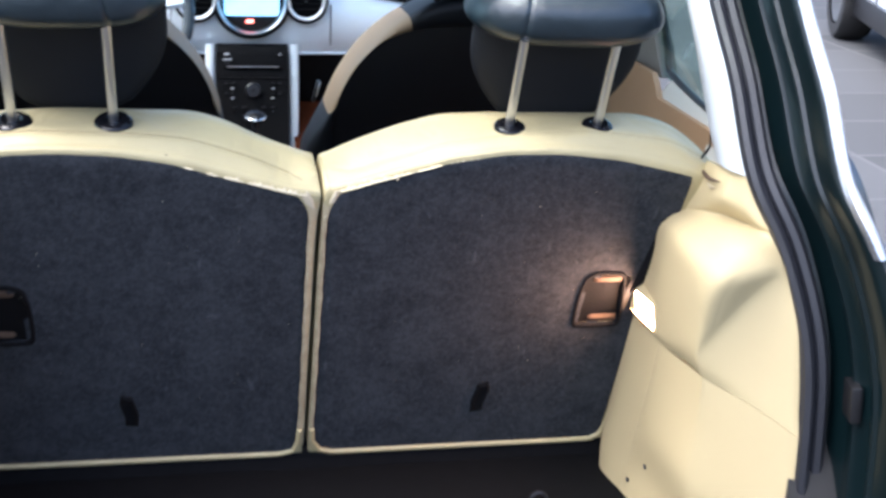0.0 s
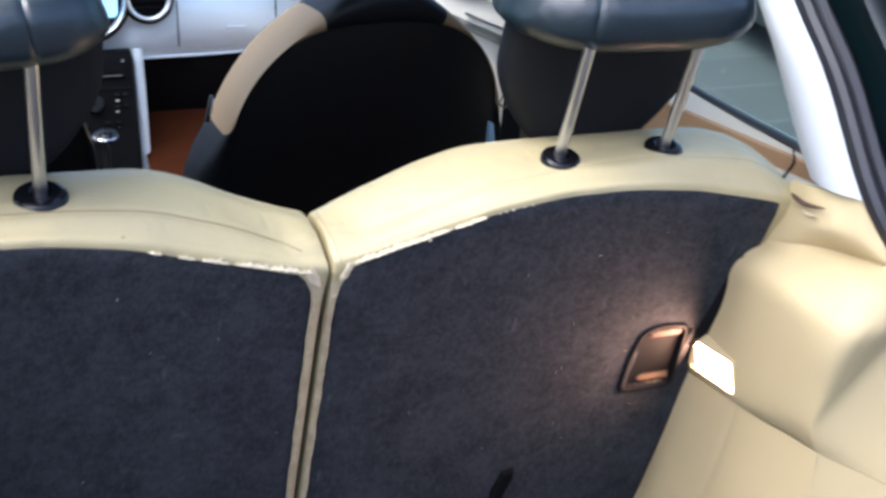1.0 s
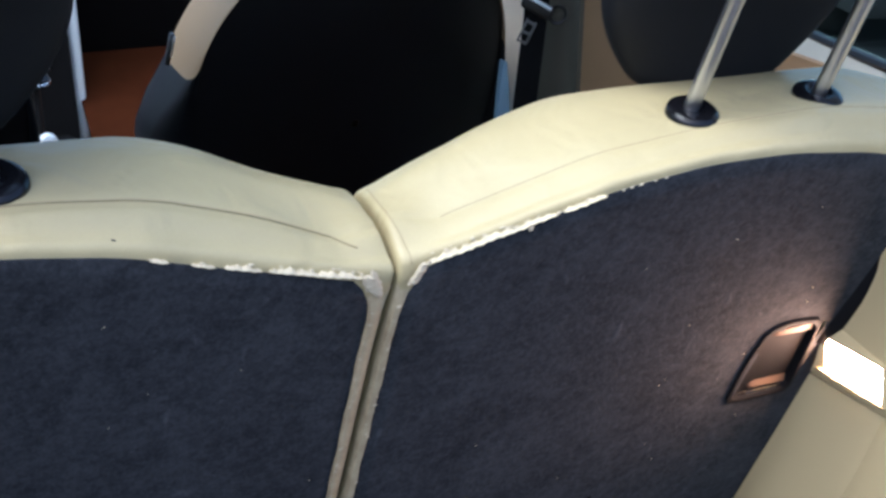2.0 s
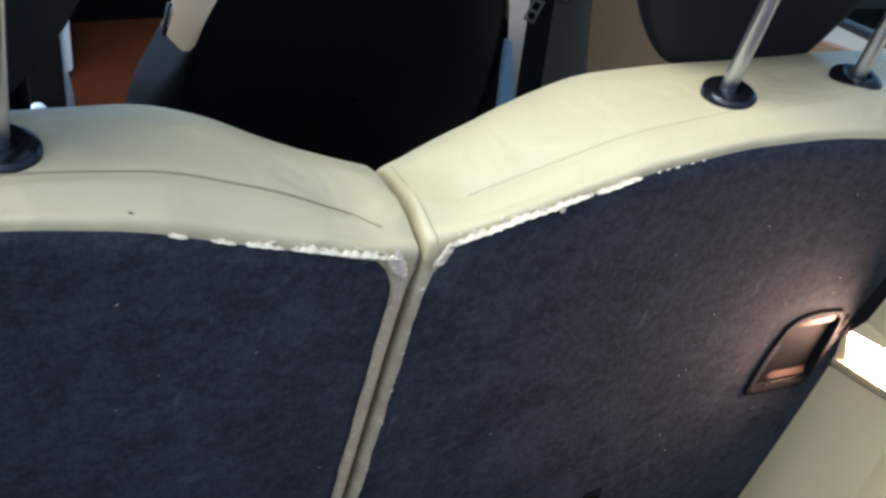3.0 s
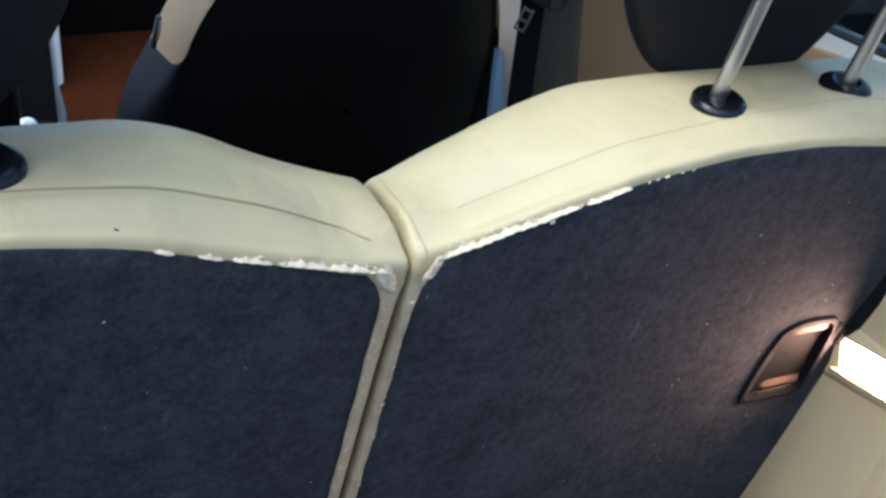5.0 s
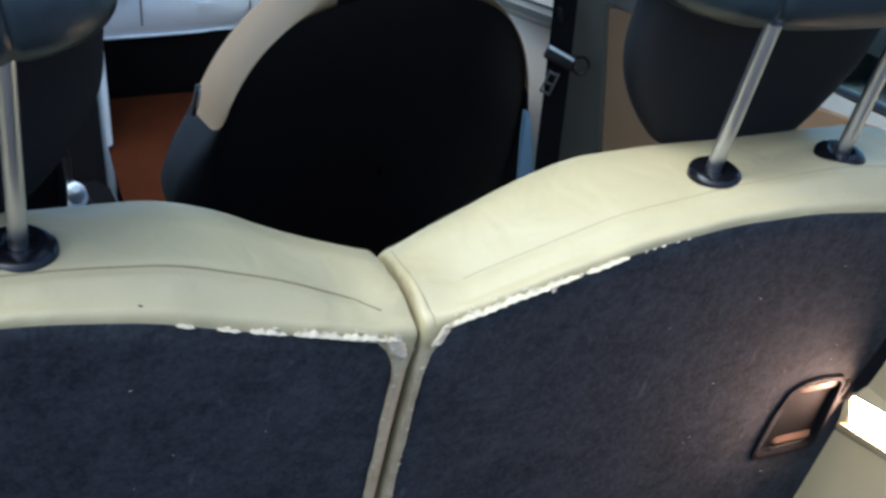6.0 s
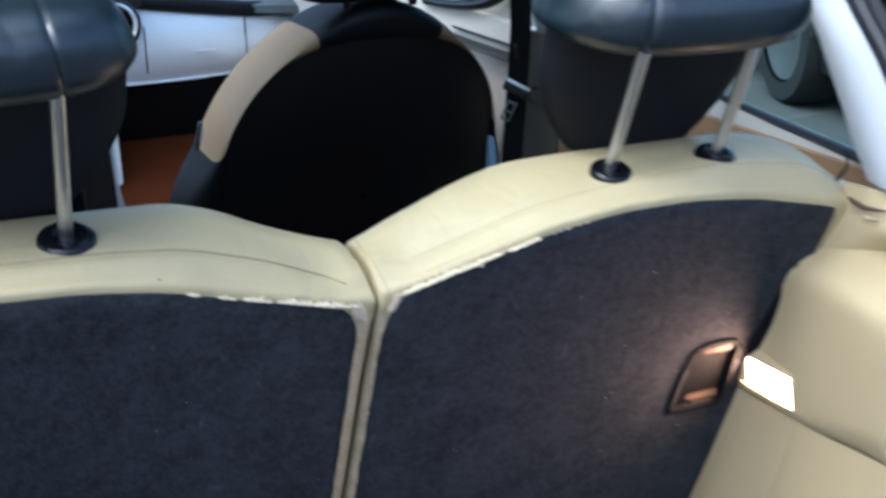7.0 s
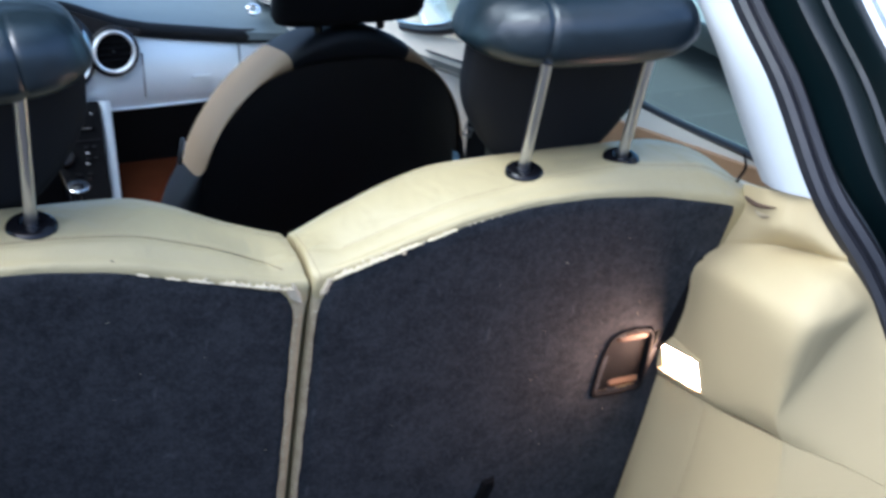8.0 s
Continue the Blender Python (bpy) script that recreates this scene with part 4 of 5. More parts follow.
# boot lamp
bl = thing("boot_lamp", "lit boot lamp in a beige housing on the side trim", "lamp", (0.45, -0.03, 0.58))
q = [Vector(p) for p in ((0.4450, 0.003, 0.6065), (0.4470, -0.067, 0.6085), (0.4515, -0.068, 0.5725), (0.4500, 0.004, 0.5715))]
n = (q[1] - q[0]).cross(q[3] - q[0]).normalized()
if n.x > 0:
    n = -n
mid = sum(q, Vector()) / 4
# ribs added to tilt the glow off the felt beside the lamp
RIBS = 8
for k in range(RIBS):
    a0, a1 = lerp(q[0], q[1], k / RIBS), lerp(q[0], q[1], (k + 1) / RIBS)
    b0, b1 = lerp(q[3], q[2], k / RIBS), lerp(q[3], q[2], (k + 1) / RIBS)
    bm = bmesh.new()
    bm.faces.new([bm.verts.new(p) for p in (a0 + n * 0.0036, a1 + n * 0.0008, b1 + n * 0.0008, b0 + n * 0.0036)])
    part("aiming_rib", bm, LAMP, bl, "glowing white rib added to aim the lamp light", 0)
    part("rib_back", loft([[p, p + n * 0.0034] for p in (a0, b0)], closed=False), TRIM, bl, "", 0)
# rim raised round the lens to hold its light off the trim
hq = [mid + (p - mid) * 1.09 for p in q]
hq[0], hq[3] = Vector((0.4460, 0.013, 0.6190)), Vector((0.4375, 0.013, 0.5740))
part("housing", loft([[p - n * 0.012 for p in hq], [p + n * (0.0030 if k in (1, 2) else -0.0035) for k, p in enumerate(hq)], [lerp(p, mid, 0.03) + n * (0.0046 if k in (1, 2) else -0.0015) for k, p in enumerate(hq)], [lerp(mid, p, 1.02) + n * 0.0048 for p in q], [lerp(mid, p, 0.99) + n * 0.0040 for p in q], [lerp(mid, p, 0.99) - n * 0.002 for p in q]]), TRIM, bl, "beige lamp housing")

# black belt loop between seat and pillar
cord = thing("belt_loop", "thin black belt loop between seat and pillar", "belt", (0.50, -0.05, 0.80))
part("loop", tube(curve([(0.492, -0.052, 0.800), (0.497, -0.056, 0.812), (0.502, -0.060, 0.824), (0.503, -0.055, 0.838)], 10), [0.0008, 0.0012, 0.0016, 0.0018, 0.0018, 0.0017, 0.0015, 0.0012, 0.001, 0.0008], 8), BLACKCLOTH, cord)

# C pillar trims
PZ = (0.81, 0.85, 0.90, 0.95, 1.0, 1.18)
for side in (1, -1):
    def cp(u, v, s=side):
        a = curve(SEAL[4:8], 20)[int(round(u * 19))]
        zf = a.z + 0.004
        fwd = Vector((table(PZ, (0.500, 0.492, 0.486, 0.482, 0.479, 0.468), zf), table(PZ, (-0.098, -0.078, -0.054, -0.026, 0.010, 0.135), zf), zf))
        p = a.lerp(fwd, min(1, v / 0.75)) + Vector((-0.009 * math.sin(math.pi * min(1, v / 0.75)), 0, 0))
        p += Vector((0.045, 0.012, 0)) * max(0, v - 0.75) / 0.25
        return (s * p.x, p.y, p.z)
    setting("pillar_trim", sheet(cp, 19, 16, (0.01 * side, 0, 0)), PILLAR, "pale grey rear pillar trim", "pillar trim")
    # side panel and sill
    setting("side_panel", sheet(lambda u, v, s=side: (s * (lerp(0.597, 0.604, v) + 0.003 * math.sin(math.pi * v)), lerp(-0.10, 0.745, u), lerp(0.25, lerp(0.783, 0.818, smooth_step(0.435, 0.455, lerp(-0.10, 0.745, u))), v)), 48, 12, (0.01 * side, 0, 0)), TANPANEL, "tan rear side panel", "panel")
    setting("pillar_base", sheet(lambda u, v, s=side: (s * (lerp(0.598, 0.585, u) + 0.016 * math.sin(math.pi * u)), lerp(0.735, 0.862, u), lerp(0.45, 0.825, v)), 16, 8, (0.012 * side, 0, 0)), PILLARB, "olive grey lower belt pillar trim", "pillar trim")
    def sill(u, v, s=side):
        # deeper behind the tan panel, where it meets the pillar
        y = lerp(-0.10, 0.445, u)
        k = smooth_step(0.185, 0.205, y)
        return (s * lerp(lerp(0.593, 0.612, k), lerp(0.620, 0.642, u), v), y, lerp(lerp(0.735, 0.781, k), lerp(0.788, 0.812, u), math.sin(v * math.pi / 2)))
    setting("window_sill", sheet(sill, 60, 8, (0, 0, -0.006)), SILL, "grey beige window sill trim", "sill")
    # doors
    d = thing("front_door", "tan and beige front door card", "door", (side * 0.66, 1.8, 0.12), "front doors")
    part("door_card", sheet(lambda u, v, s=side: (s * (0.640 + 0.02 * math.sin(math.pi * v)), lerp(0.84, 2.7, u), lerp(0.26, 0.815, v)), 12, 8, (0.02 * side, 0, 0)), DOORCARD, d, "pale beige door card")
    part("speaker", turned([(0, 0.060), (0.006, 0.058), (0.007, 0.050), (0.003, 0.046), (0.006, 0.02), (0.006, 0.002)], (side * 0.655, 1.20, 0.865), (-side, -0.2, 0.1), 32), SILVER, d, "grey round speaker grille")
    part("speaker_surround", rbox((0.012, 0.50, 0.15), pose(side * 0.665, 1.22, 0.865, 0, 0, 0), 0.005), DOORCARD, d, "pale beige upper door corner")
    part("door_pull", tube(curve([(side * 0.64, 1.36, 0.812), (side * 0.635, 1.20, 0.822), (side * 0.635, 1.06, 0.842), (side * 0.64, 0.99, 0.875), (side * 0.645, 0.97, 0.92)], 24), 0.011, 10), PLASTIC, d, "black curved door pull")
    part("pull_trim", tube(curve([(side * 0.630, 1.36, 0.822), (side * 0.625, 1.20, 0.832), (side * 0.625, 1.07, 0.852), (side * 0.63, 1.005, 0.88), (side * 0.635, 0.985, 0.92)], 24), 0.004, 8), CHROME, d, "chrome trim line")
    part("door_joint", rbox((0.006, 0.30, 0.0035), pose(side * 0.640, 1.08, 0.7765), 0.001), PLASTIC, d, "thin dark joint in the door card")

# ---- front seats ----
def front_seat(cx, flare):
    s = thing("front_seat", "black and tan leather front seat", "car seat", (cx, 1.1, 0.25), "front seats")
    cz = 0.54

    def sy(x, z):
        return 0.950 - 0.46 * (z - 0.65) + 0.7 * (x - cx) ** 2

    def inner(t):
        c, q = math.cos(t), math.sin(t)
        return Vector((0.238 * math.copysign(abs(c) ** 0.75, c) * (1 + 0.5 * flare * (c > 0) * abs(c)), 0, (0.29 if q > 0 else 0.26) * math.copysign(abs(q) ** 0.75, q)))

    def outline(t):
        c, q = math.cos(t), math.sin(t)
        z = (0.350 if q > 0 else 0.28) * math.copysign(abs(q) ** 1.13, q)
        return Vector((0.256 * math.copysign(abs(c) ** (1.13 if q > 0 else 0.75), c) * (1 + flare * smooth_step(0.10, -0.06, z) + 0.5 * flare * (c > 0) * abs(c)), 0, z))

    def pt(x, z, fwd):
        return Vector((cx + x, sy(cx + x, cz + z) + fwd, cz + z))
    # black back panel
    n = 72
    rings = []
    for k in np.linspace(0.02, 1, 14):
        rings.append([pt(p.x * k, p.z * k, -0.016 * (1 - k ** 4)) for p in (inner(t) for t in np.linspace(0, 2 * math.pi, n, endpoint=False))])
    part("back_panel", loft(rings, caps=False), PANELCLOTH, s, "black cloth back panel", 60)
    for name, a0, a1, b0, b1, m, lab in (("yoke", 72, 108, 63, 117, YOKE, "black leather yoke"), ("shoulder", 16, 72, 16, 63, TAN, "tan leather shoulder"), ("shoulder", 108, 164, 117, 164, TAN, "tan leather shoulder"), ("lower_side", 164, 376, 164, 376, YOKE, "black leather side")):
        rr = []
        for k, fwd in ((1.0, 0.002), (1.0, -0.003), (0.75, -0.008), (0.5, -0.008), (0.25, -0.002), (0.06, 0.014), (0.0, 0.03), (0.0, 0.08), (0.04, 0.14), (0.2, 0.17)):
            ts = [(radians(lerp(a0, a1, q)), radians(lerp(b0, b1, q))) for q in np.linspace(0, 1, 40)]
            rr.append([pt(lerp(outline(o).x, inner(t).x, k), lerp(outline(o).z, inner(t).z, k), fwd) for t, o in ts])
        part(name, loft(rr, closed=False), m, s, lab, 60)
    zp = Vector((cx - 0.275, sy(cx - 0.275, 0.678) - 0.002, 0.678))
    part("side_strap", rbox((0.007, 0.012, 0.046), Matrix.Translation(zp) @ pose(0, 0, 0, 0, 14, 0), 0.003), PLASTIC, s, "black strap at the seat flank")
    part("strap_edge", rbox((0.003, 0.004, 0.030), Matrix.Translation(zp + Vector((0.0035, -0.0065, 0.004))) @ pose(0, 0, 0, 0, 14, 0), 0.001), STEEL, s, "bright strap edge")
    part("front_cushion", loft([[pt(outline(t).x * k, outline(t).z * k, f) for t in np.linspace(0, 2 * math.pi, 48, endpoint=False)] for k, f in ((0.90, 0.165), (0.7, 0.15), (0.3, 0.12), (0.02, 0.12))]), TAN, s, "tan leather seat front")
    part("seat_base", rbox((0.44, 0.48, 0.15), pose(cx, 1.34, 0.35), 0.05, 4), YOKE, s, "black leather seat cushion")
    part("seat_rail", rbox((0.40, 0.45, 0.18), pose(cx, 1.32, 0.205), 0.01), PLASTIC, s)
    rings = [ellipse((cx - 0.003, sy(cx, z) - 0.0 + 0.03, z - 0.007), (0.131 * w, 0, 0), (0, 0.055 * w, 0), 36, 3.0) for z, w in ((0.902, 0.82), (0.906, 0.93), (0.920, 0.99), (0.98, 1.0), (1.04, 0.98), (1.09, 0.90), (1.12, 0.75), (1.13, 0.5))]
    part("headrest", loft(rings), BLACKCLOTH, s, "black headrest", 60)
    # posts in black: the shade under the headrest is put into their colour
    for d in (-0.055, 0.055):
        part("headrest_post", tube([(cx + d, sy(cx, 0.90) + 0.03, 0.88), (cx + d, sy(cx, 0.93) + 0.03, 0.95)], 0.007, 12), PLASTIC, s)
    return s


front_seat(0.358, 0.17)
front_seat(-0.352, 0.0)

# seat belt by the pillar
sb = thing("seat_belt", "black seat belt with buckle tongue on the pillar", "seat belt", (0.56, 0.78, 0.3))
pts = curve([(0.535, 0.80, 0.30), (0.542, 0.79, 0.55), (0.555, 0.784, 0.735), (0.564, 0.786, 0.88), (0.545, 0.78, 1.10)], 24)
part("strap", loft([[p + Vector((a, c, 0)) for a, c in ((-0.0135, 0.010), (0.0135, -0.010), (0.0145, -0.0085), (-0.0125, 0.0115))] for p in pts]), BLACKCLOTH, sb, "black woven strap")
TM = pose(0.5465, 0.764, 0.748, 0, 28, -28)
part("tongue", rbox((0.046, 0.016, 0.020), TM, 0.006, 3), PLASTIC, sb, "black tongue grip")
# silver bar paints the highlight on the black grip
part("tongue_highlight", rbox((0.040, 0.004, 0.005), TM @ pose(-0.002, -0.008, 0.008), 0.0015), SILVER, sb, "pale highlight along the grip edge")
part("tongue_loop", tube([TM @ Vector((0.030 + 0.011 * math.cos(t), 0.002, 0.004 + 0.012 * math.sin(t))) for t in np.linspace(0, 2 * math.pi, 20)], 0.0024, 8), PLASTIC, sb, "black belt guide loop")
PM = pose(0.528, 0.758, 0.716, 0, 24, -28)
for dx in (-0.0075, 0.0075):
    part("tongue_plate", rbox((0.003, 0.003, 0.034), PM @ pose(dx * 0.85, 0, 0), 0.001), DULLSTEEL, sb, "steel tongue plate side")
for dz in (-0.018, -0.002, 0.016):
    part("plate_bar", rbox((0.015, 0.003, 0.0035), PM @ pose(0, 0, dz * 0.85), 0.001), DULLSTEEL, sb, "steel tongue plate bar")
part("belt_stop", rbox((0.006, 0.006, 0.022), pose(0.549, 0.772, 0.806, 0, -12, 0), 0.002), PLASTIC, sb, "small black belt stop")
st = thing("sill_scuff_trim", "pale blue grey plastic trim beside the front seat", "trim", (0.54, 0.84, 0.13))
part("strip", loft([[Vector((0.537 + dx * w, 0.84 + dy, z)) for dx, dy in ((-0.012, 0), (0.012, -0.006), (0.014, 0.01), (-0.010, 0.014))] for z, w in ((0.13, 1.2), (0.45, 1.0), (0.56, 0.8), (0.62, 0.45), (0.655, 0.1))]), SCUFF, st)

# ---- dashboard ----
dash = thing("dashboard", "silver and black dashboard with round centre gauge", "dashboard", (0, 2.35, 0.25))
DY = 2.25


def lip(x):
    return table([0, 0.06, 0.11, 0.17, 0.25, 0.52, 0.68], [0.812, 0.796, 0.776, 0.752, 0.732, 0.690, 0.676], abs(x))


def fascia(u, v):
    x = lerp(-0.66, 0.66, u)
    z = lerp(0.526, lip(x) - 0.012, v)
    return (x, DY + 0.035 * (2 * v - 1) ** 2 - 0.012 + 0.10 * (x / 0.66) ** 4, z)


part("fascia", sheet(fascia, 60, 12, (0, 0.02, 0)), SILVER, dash, "silver metallic fascia")
part("dash_pad", tube([(x, DY + 0.018 + 0.10 * (x / 0.66) ** 4, lip(x) - 0.002) for x in np.linspace(-0.68, 0.68, 60)], 0.021, 12), YOKE, dash, "black padded lip")


def dtop(u, v):
    x = lerp(-0.68, 0.68, u)
    return (x, lerp(DY + 0.04, 2.95, v), lerp(lip(x) + 0.010, 0.80, v) + 0.05 * math.sin(math.pi * v * 0.7))


part("dash_top", sheet(dtop, 50, 12, (0, 0, -0.02)), DASHTOP, dash, "grey dash top")
part("gauge_surround", sheet(lambda u, v: (lerp(-0.232, 0.232, u), DY - 0.0135, lerp(lerp(0.66, 0.725, abs(2 * u - 1)), lip(lerp(-0.232, 0.232, u)), v)), 30, 4, (0, 0.015, 0)), PLASTIC, dash, "black gauge surround")
part("glovebox", sheet(lambda u, v: (lerp(-0.64, 0.64, u), DY + 0.03 + 0.10 * (1 - v), lerp(0.30, 0.524, v)), 20, 8, (0, 0.02, 0)), BLACKCLOTH, dash, "black lower dash")
for x in (0.232, -0.232, 0.50):
    part("fascia_joint", rbox((0.0025, 0.006, 0.12), pose(x, DY - 0.010 + 0.10 * (x / 0.66) ** 4, 0.615), 0), PLASTIC, dash)
part("fascia_lip", tube([(x, DY + 0.020 + 0.10 * (x / 0.66) ** 4, 0.525) for x in np.linspace(-0.65, 0.65, 40)], 0.0035, 8), SILVER, dash, "thin silver lower lip")
part("demister", turned([(0, 0.022), (0.006, 0.02), (0.008, 0.012), (0.002, 0.008)], (0.567, DY + 0.10, 0.752), (0, -0.7, 0.7)), CHROME, dash, "small chrome air nozzle")
part("glovebox_handle", rbox((0.05, 0.005, 0.007), pose(0.385, DY - 0.010, 0.60), 0.002), SILVER, dash, "silver release handle")
for x in (0.158, -0.158):
    v = part("air_vent", turned([(0.0, 0.066), (0.012, 0.066), (0.018, 0.060), (0.012, 0.050), (0.0, 0.048)], (x, DY - 0.016, 0.686), (0, -1, 0), 40), PLASTIC, dash, "round air vent")
    part("vent_ring", turned([(0.012, 0.057), (0.020, 0.056), (0.023, 0.052), (0.020, 0.047), (0.010, 0.047)], (x, DY - 0.016, 0.686), (0, -1, 0), 40), BRIGHT, v, "chrome ring")
    part("vent_core", turned([(0.0, 0.048), (0.002, 0.048), (0.004, 0.012), (0.012, 0.010), (0.012, 0.002)], (x, DY - 0.016, 0.686), (0, -1, 0), 32), FLOORCARPET, v, "black vent centre")
    for k in (-0.024, -0.008, 0.008, 0.024):
        part("slat", rbox((2 * math.sqrt(0.046 ** 2 - k * k), 0.006, 0.003), pose(x, DY - 0.024, 0.686 + k, 25), 0), BLACKCLOTH, v)
ga = part("centre_gauge", turned([(0.0, 0.105), (0.018, 0.105), (0.024, 0.100), (0.018, 0.094), (0.008, 0.092)], (0.0, DY - 0.016, 0.690), (0, -1, 0), 48), STEEL, dash, "round centre gauge in a metal ring")
part("gauge_rim", turned([(0.0, 0.116), (0.010, 0.115), (0.014, 0.110), (0.010, 0.104)], (0.0, DY - 0.016, 0.690), (0, -1, 0), 48), PLASTIC, ga, "black outer rim")
part("gauge_face", turned([(0.0, 0.092), (0.008, 0.091), (0.009, 0.01)], (0.0, DY - 0.016, 0.690), (0, -1, 0), 48), PLASTIC, ga, "black gauge face")
bm = bmesh.new()
vs = [bm.verts.new((x, DY - 0.0285, 0.690 + z)) for x, z in ((-0.080, -0.038), (-0.072, -0.048), (0.072, -0.048), (0.080, -0.038), (0.080, 0.038), (0.072, 0.048), (-0.072, 0.048), (-0.080, 0.038))]
bm.faces.new(vs)
part("screen", bm, SCREEN, ga, "lit pale blue screen")
part("needle", rbox((0.004, 0.002, 0.035), pose(-0.004, DY - 0.031, 0.763, 0, -25), 0), REDGLOW, ga, "red needle")
part("warning_light", rbox((0.022, 0.002, 0.010), pose(-0.006, DY - 0.029, 0.627), 0), REDGLOW, ga, "red warning light")
# centre stack between two silver bars
for s in (1, -1):
    part("console_bar", tube(curve([(s * 0.121, 2.225, 0.56), (s * 0.121, 2.21, 0.48), (s * 0.120, 2.19, 0.36), (s * 0.118, 2.17, 0.24), (s * 0.116, 2.15, 0.13)], 24), 0.0145, 14), SILVER, dash, "silver console bar")
cs = part("radio_console", loft([[Vector((x, y + dy, z)) for x, y in ((-0.105, 0), (0.105, 0), (0.105, 0.2), (-0.105, 0.2))] for z, dy in ((0.12, 2.10), (0.25, 2.13), (0.34, 2.15), (0.42, 2.17), (0.54, 2.20), (0.555, 2.22))]), BLACKCLOTH, dash, "black radio and climate stack")
def stack_y(z):
    return table([0.25, 0.34, 0.42, 0.54, 0.555], [2.13, 2.15, 2.17, 2.20, 2.22], z)


for z, xs, w, m in ((0.535, (-0.075,), 0.016, BRIGHT), (0.520, (-0.080, -0.066), 0.012, BRIGHT), (0.535, (0.080,), 0.006, BRIGHT), (0.508, (-0.075,), 0.014, PLASTIC),
                    (0.452, (-0.078, -0.058, 0.058, 0.078), 0.012, PLASTIC), (0.438, (-0.060, 0.058), 0.009, BRIGHT), (0.424, (-0.078, -0.060, 0.058, 0.078), 0.010, PLASTIC),
                    (0.411, (-0.060, 0.056), 0.009, BRIGHT), (0.385, (-0.055, -0.028, 0.030, 0.056), 0.014, PLASTIC), (0.374, (-0.055, 0.056), 0.005, CHROME)):
    for x in xs:
        part("button", rbox((w, 0.008, 0.005), pose(x, stack_y(z) - 0.003, z), 0.0015), m, cs)
part("disc_slot", rbox((0.15, 0.004, 0.004), pose(0, stack_y(0.500) - 0.008, 0.500), 0.001), STEEL, cs, "thin disc slot")
part("stack_joint", rbox((0.20, 0.004, 0.003), pose(0, stack_y(0.468) - 0.001, 0.468), 0), PLASTIC, cs)
part("climate_knob", turned([(0, 0.024), (0.015, 0.022), (0.018, 0.018), (0.018, 0.004)], (0, stack_y(0.432) + 0.002, 0.432), (0, -1, 0.2), 24), PLASTIC, cs, "round climate knob")
part("bezel", rbox((0.17, 0.006, 0.045), pose(0, 2.192, 0.515, -12), 0.003), BLACKCLOTH, cs, "radio face")
tu = thing("floor_tunnel", "black centre console with gear lever boot", "console", (0, 1.6, 0.25))
part("tunnel_body", loft([[Vector((x, y, z)) for x, z in ((-0.11, 0.12), (-0.10, h), (-0.07, h + 0.02), (0.07, h + 0.02), (0.10, h), (0.11, 0.12))] for y, h in ((0.70, 0.19), (1.6, 0.20), (2.05, 0.23))]), BLACKCLOTH, tu, "black tunnel cover")
gl = thing("gear_lever", "chrome and black gear lever", "gear lever", (-0.005, 1.9, 0.33))
part("gaiter", turned([(0, 0.05), (0.03, 0.035), (0.06, 0.014), (0.065, 0.008)], (-0.005, 1.9, 0.240), (0, 0, 1)), BLACKLEATHER, gl)
part("stick", tube([(-0.005, 1.9, 0.28), (-0.005, 1.9, 0.42)], 0.008), PLASTIC, gl)
part("knob", turned([(0, 0.006), (0.004, 0.020), (0.012, 0.029), (0.022, 0.028), (0.030, 0.018), (0.032, 0.004)], (-0.005, 1.9, 0.402), (0, -0.2, 1)), GUIDE, gl, "glossy black gear knob")
part("knob_ring", turned([(0.010, 0.0285), (0.013, 0.0305), (0.017, 0.0300), (0.019, 0.0280)], (-0.005, 1.9, 0.402), (0, -0.2, 1)), CHROME, gl, "chrome ring")
hb = thing("hand_brake", "black hand brake lever with chrome button", "hand brake", (-0.04, 1.35, 0.33))
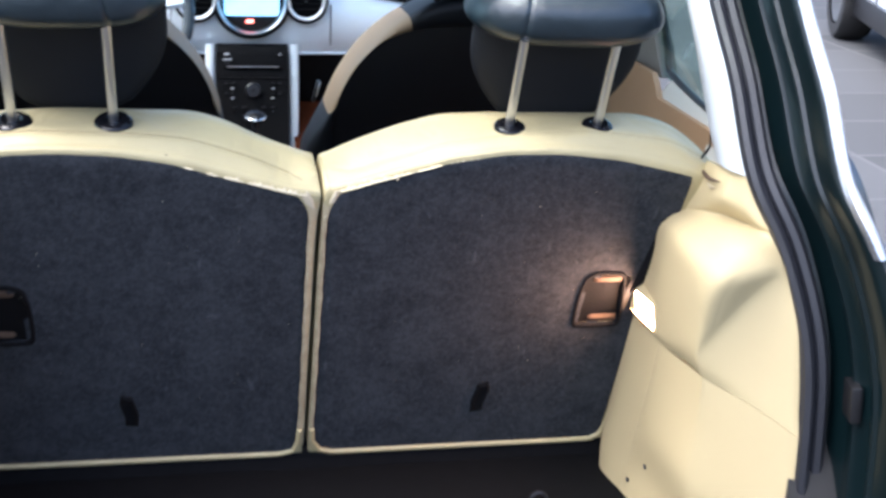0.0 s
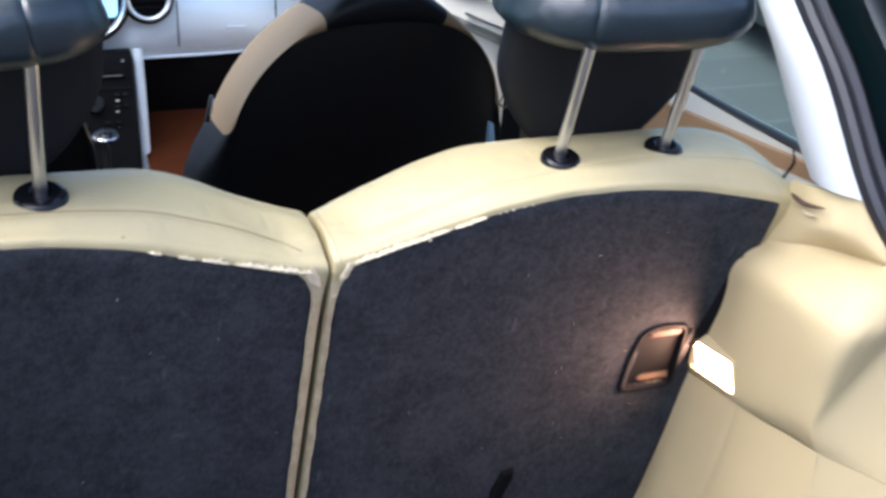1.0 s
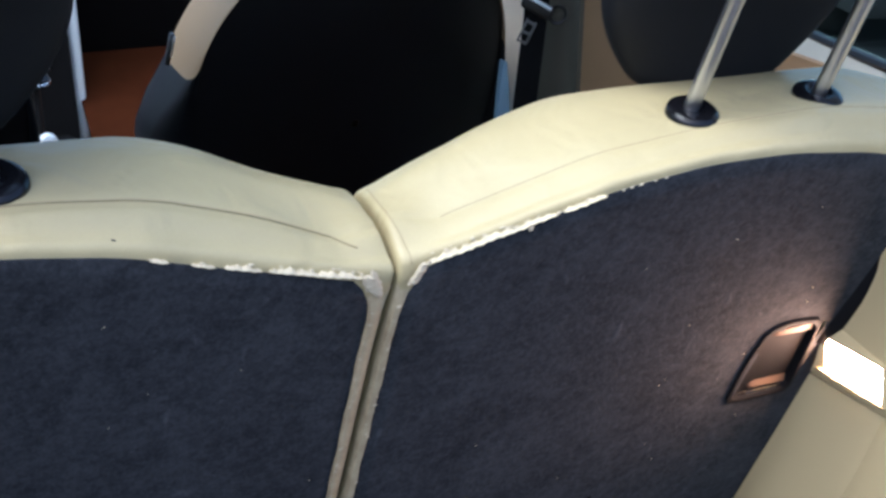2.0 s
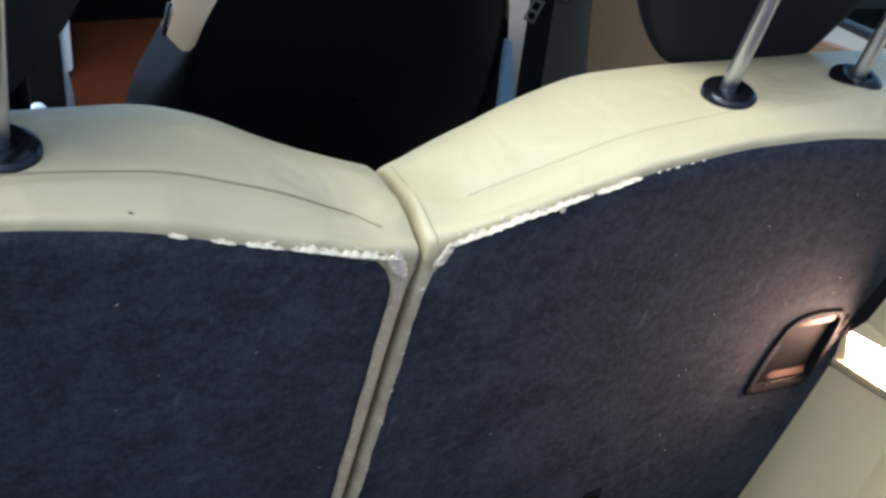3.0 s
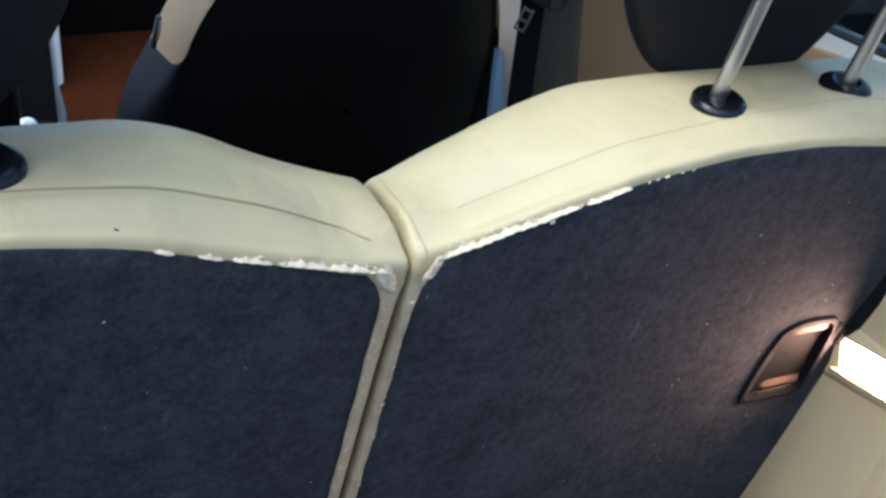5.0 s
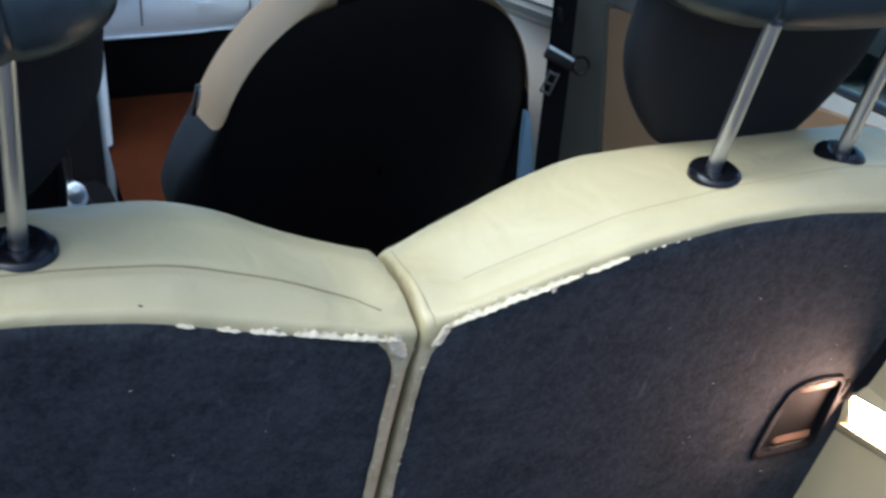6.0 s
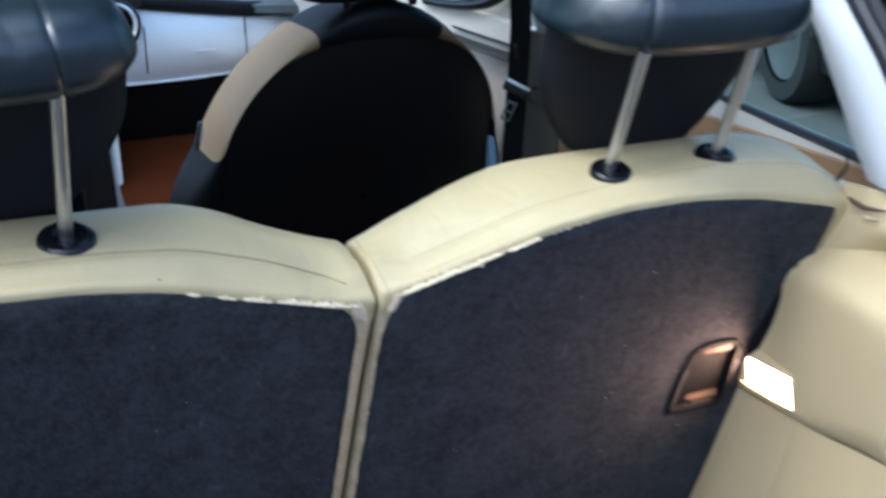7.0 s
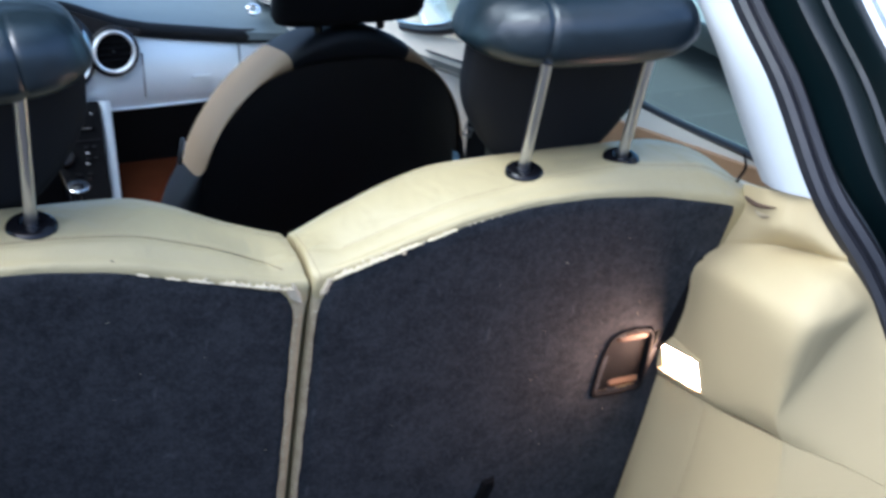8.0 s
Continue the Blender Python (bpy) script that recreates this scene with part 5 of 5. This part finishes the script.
part("grip", tube([(-0.040, 1.78, 0.235), (-0.06, 1.40, 0.43), (-0.066, 1.24, 0.474)], [0.012, 0.017, 0.0185], 20), SILVER, hb, "silver grip")
part("button", tube([(-0.0655, 1.255, 0.470), (-0.0660, 1.245, 0.480), (-0.0670, 1.232, 0.489), (-0.0672, 1.226, 0.492)], [0.0185, 0.0175, 0.0135, 0.006], 20), SILVER, hb, "chrome button")
# footwell carpet
setting("footwell", sheet(lambda u, v: (lerp(0.12, 0.63, u), lerp(0.60, 2.45, v), 0.128 + 0.25 * smooth_step(0.60, 1.0, v)), 10, 12, (0, 0, -0.006)), BROWN, "rust brown footwell carpet", "carpet")
sw = thing("steering_wheel", "black steering wheel with silver spokes", "steering wheel", (-0.36, 1.85, 0.70))
C, A = Vector((-0.36, 1.86, 0.70)), Vector((0, -0.9, 0.42)).normalized()
U = Vector((1, 0, 0))
W = A.cross(U)
part("rim", tube([C + 0.185 * (math.cos(a) * U + math.sin(a) * W) for a in np.linspace(0, 2 * math.pi, 49)], 0.015, 10), BLACKLEATHER, sw, "black leather rim")
part("hub", turned([(-0.03, 0.07), (0.01, 0.075), (0.03, 0.06), (0.035, 0.01)], C, A), PLASTIC, sw, "black hub")
for a in (10, 170, 270):
    d = math.cos(radians(a)) * U + math.sin(radians(a)) * W
    part("spoke", tube([C + d * 0.06, C + d * 0.18], 0.011, 8), SILVER, sw, "silver spoke")
part("column", tube([C, C - A * 0.35], 0.04), PLASTIC, sw)
# boot floor
hook = thing("tie_down_loop", "small black plastic loop on the boot floor", "hook", (0.326, 0.01, 0.272))
part("loop", tube([(0.326 + 0.014 * math.cos(a), 0.01, 0.272 + 0.020 * math.sin(a)) for a in np.linspace(0, math.pi, 14)], 0.0028, 8), PLASTIC, hook)
setting("boot_floor", rbox((0.98, 0.56, 0.02), pose(0, -0.09, 0.262), 0.006), FLOORCARPET, "black boot floor carpet", "carpet")
setting("seat_hinge_cover", rbox((1.0, 0.10, 0.07), pose(0, 0.205, 0.275), 0.01), FLOORCARPET, "black carpet below the seat backs", "carpet")
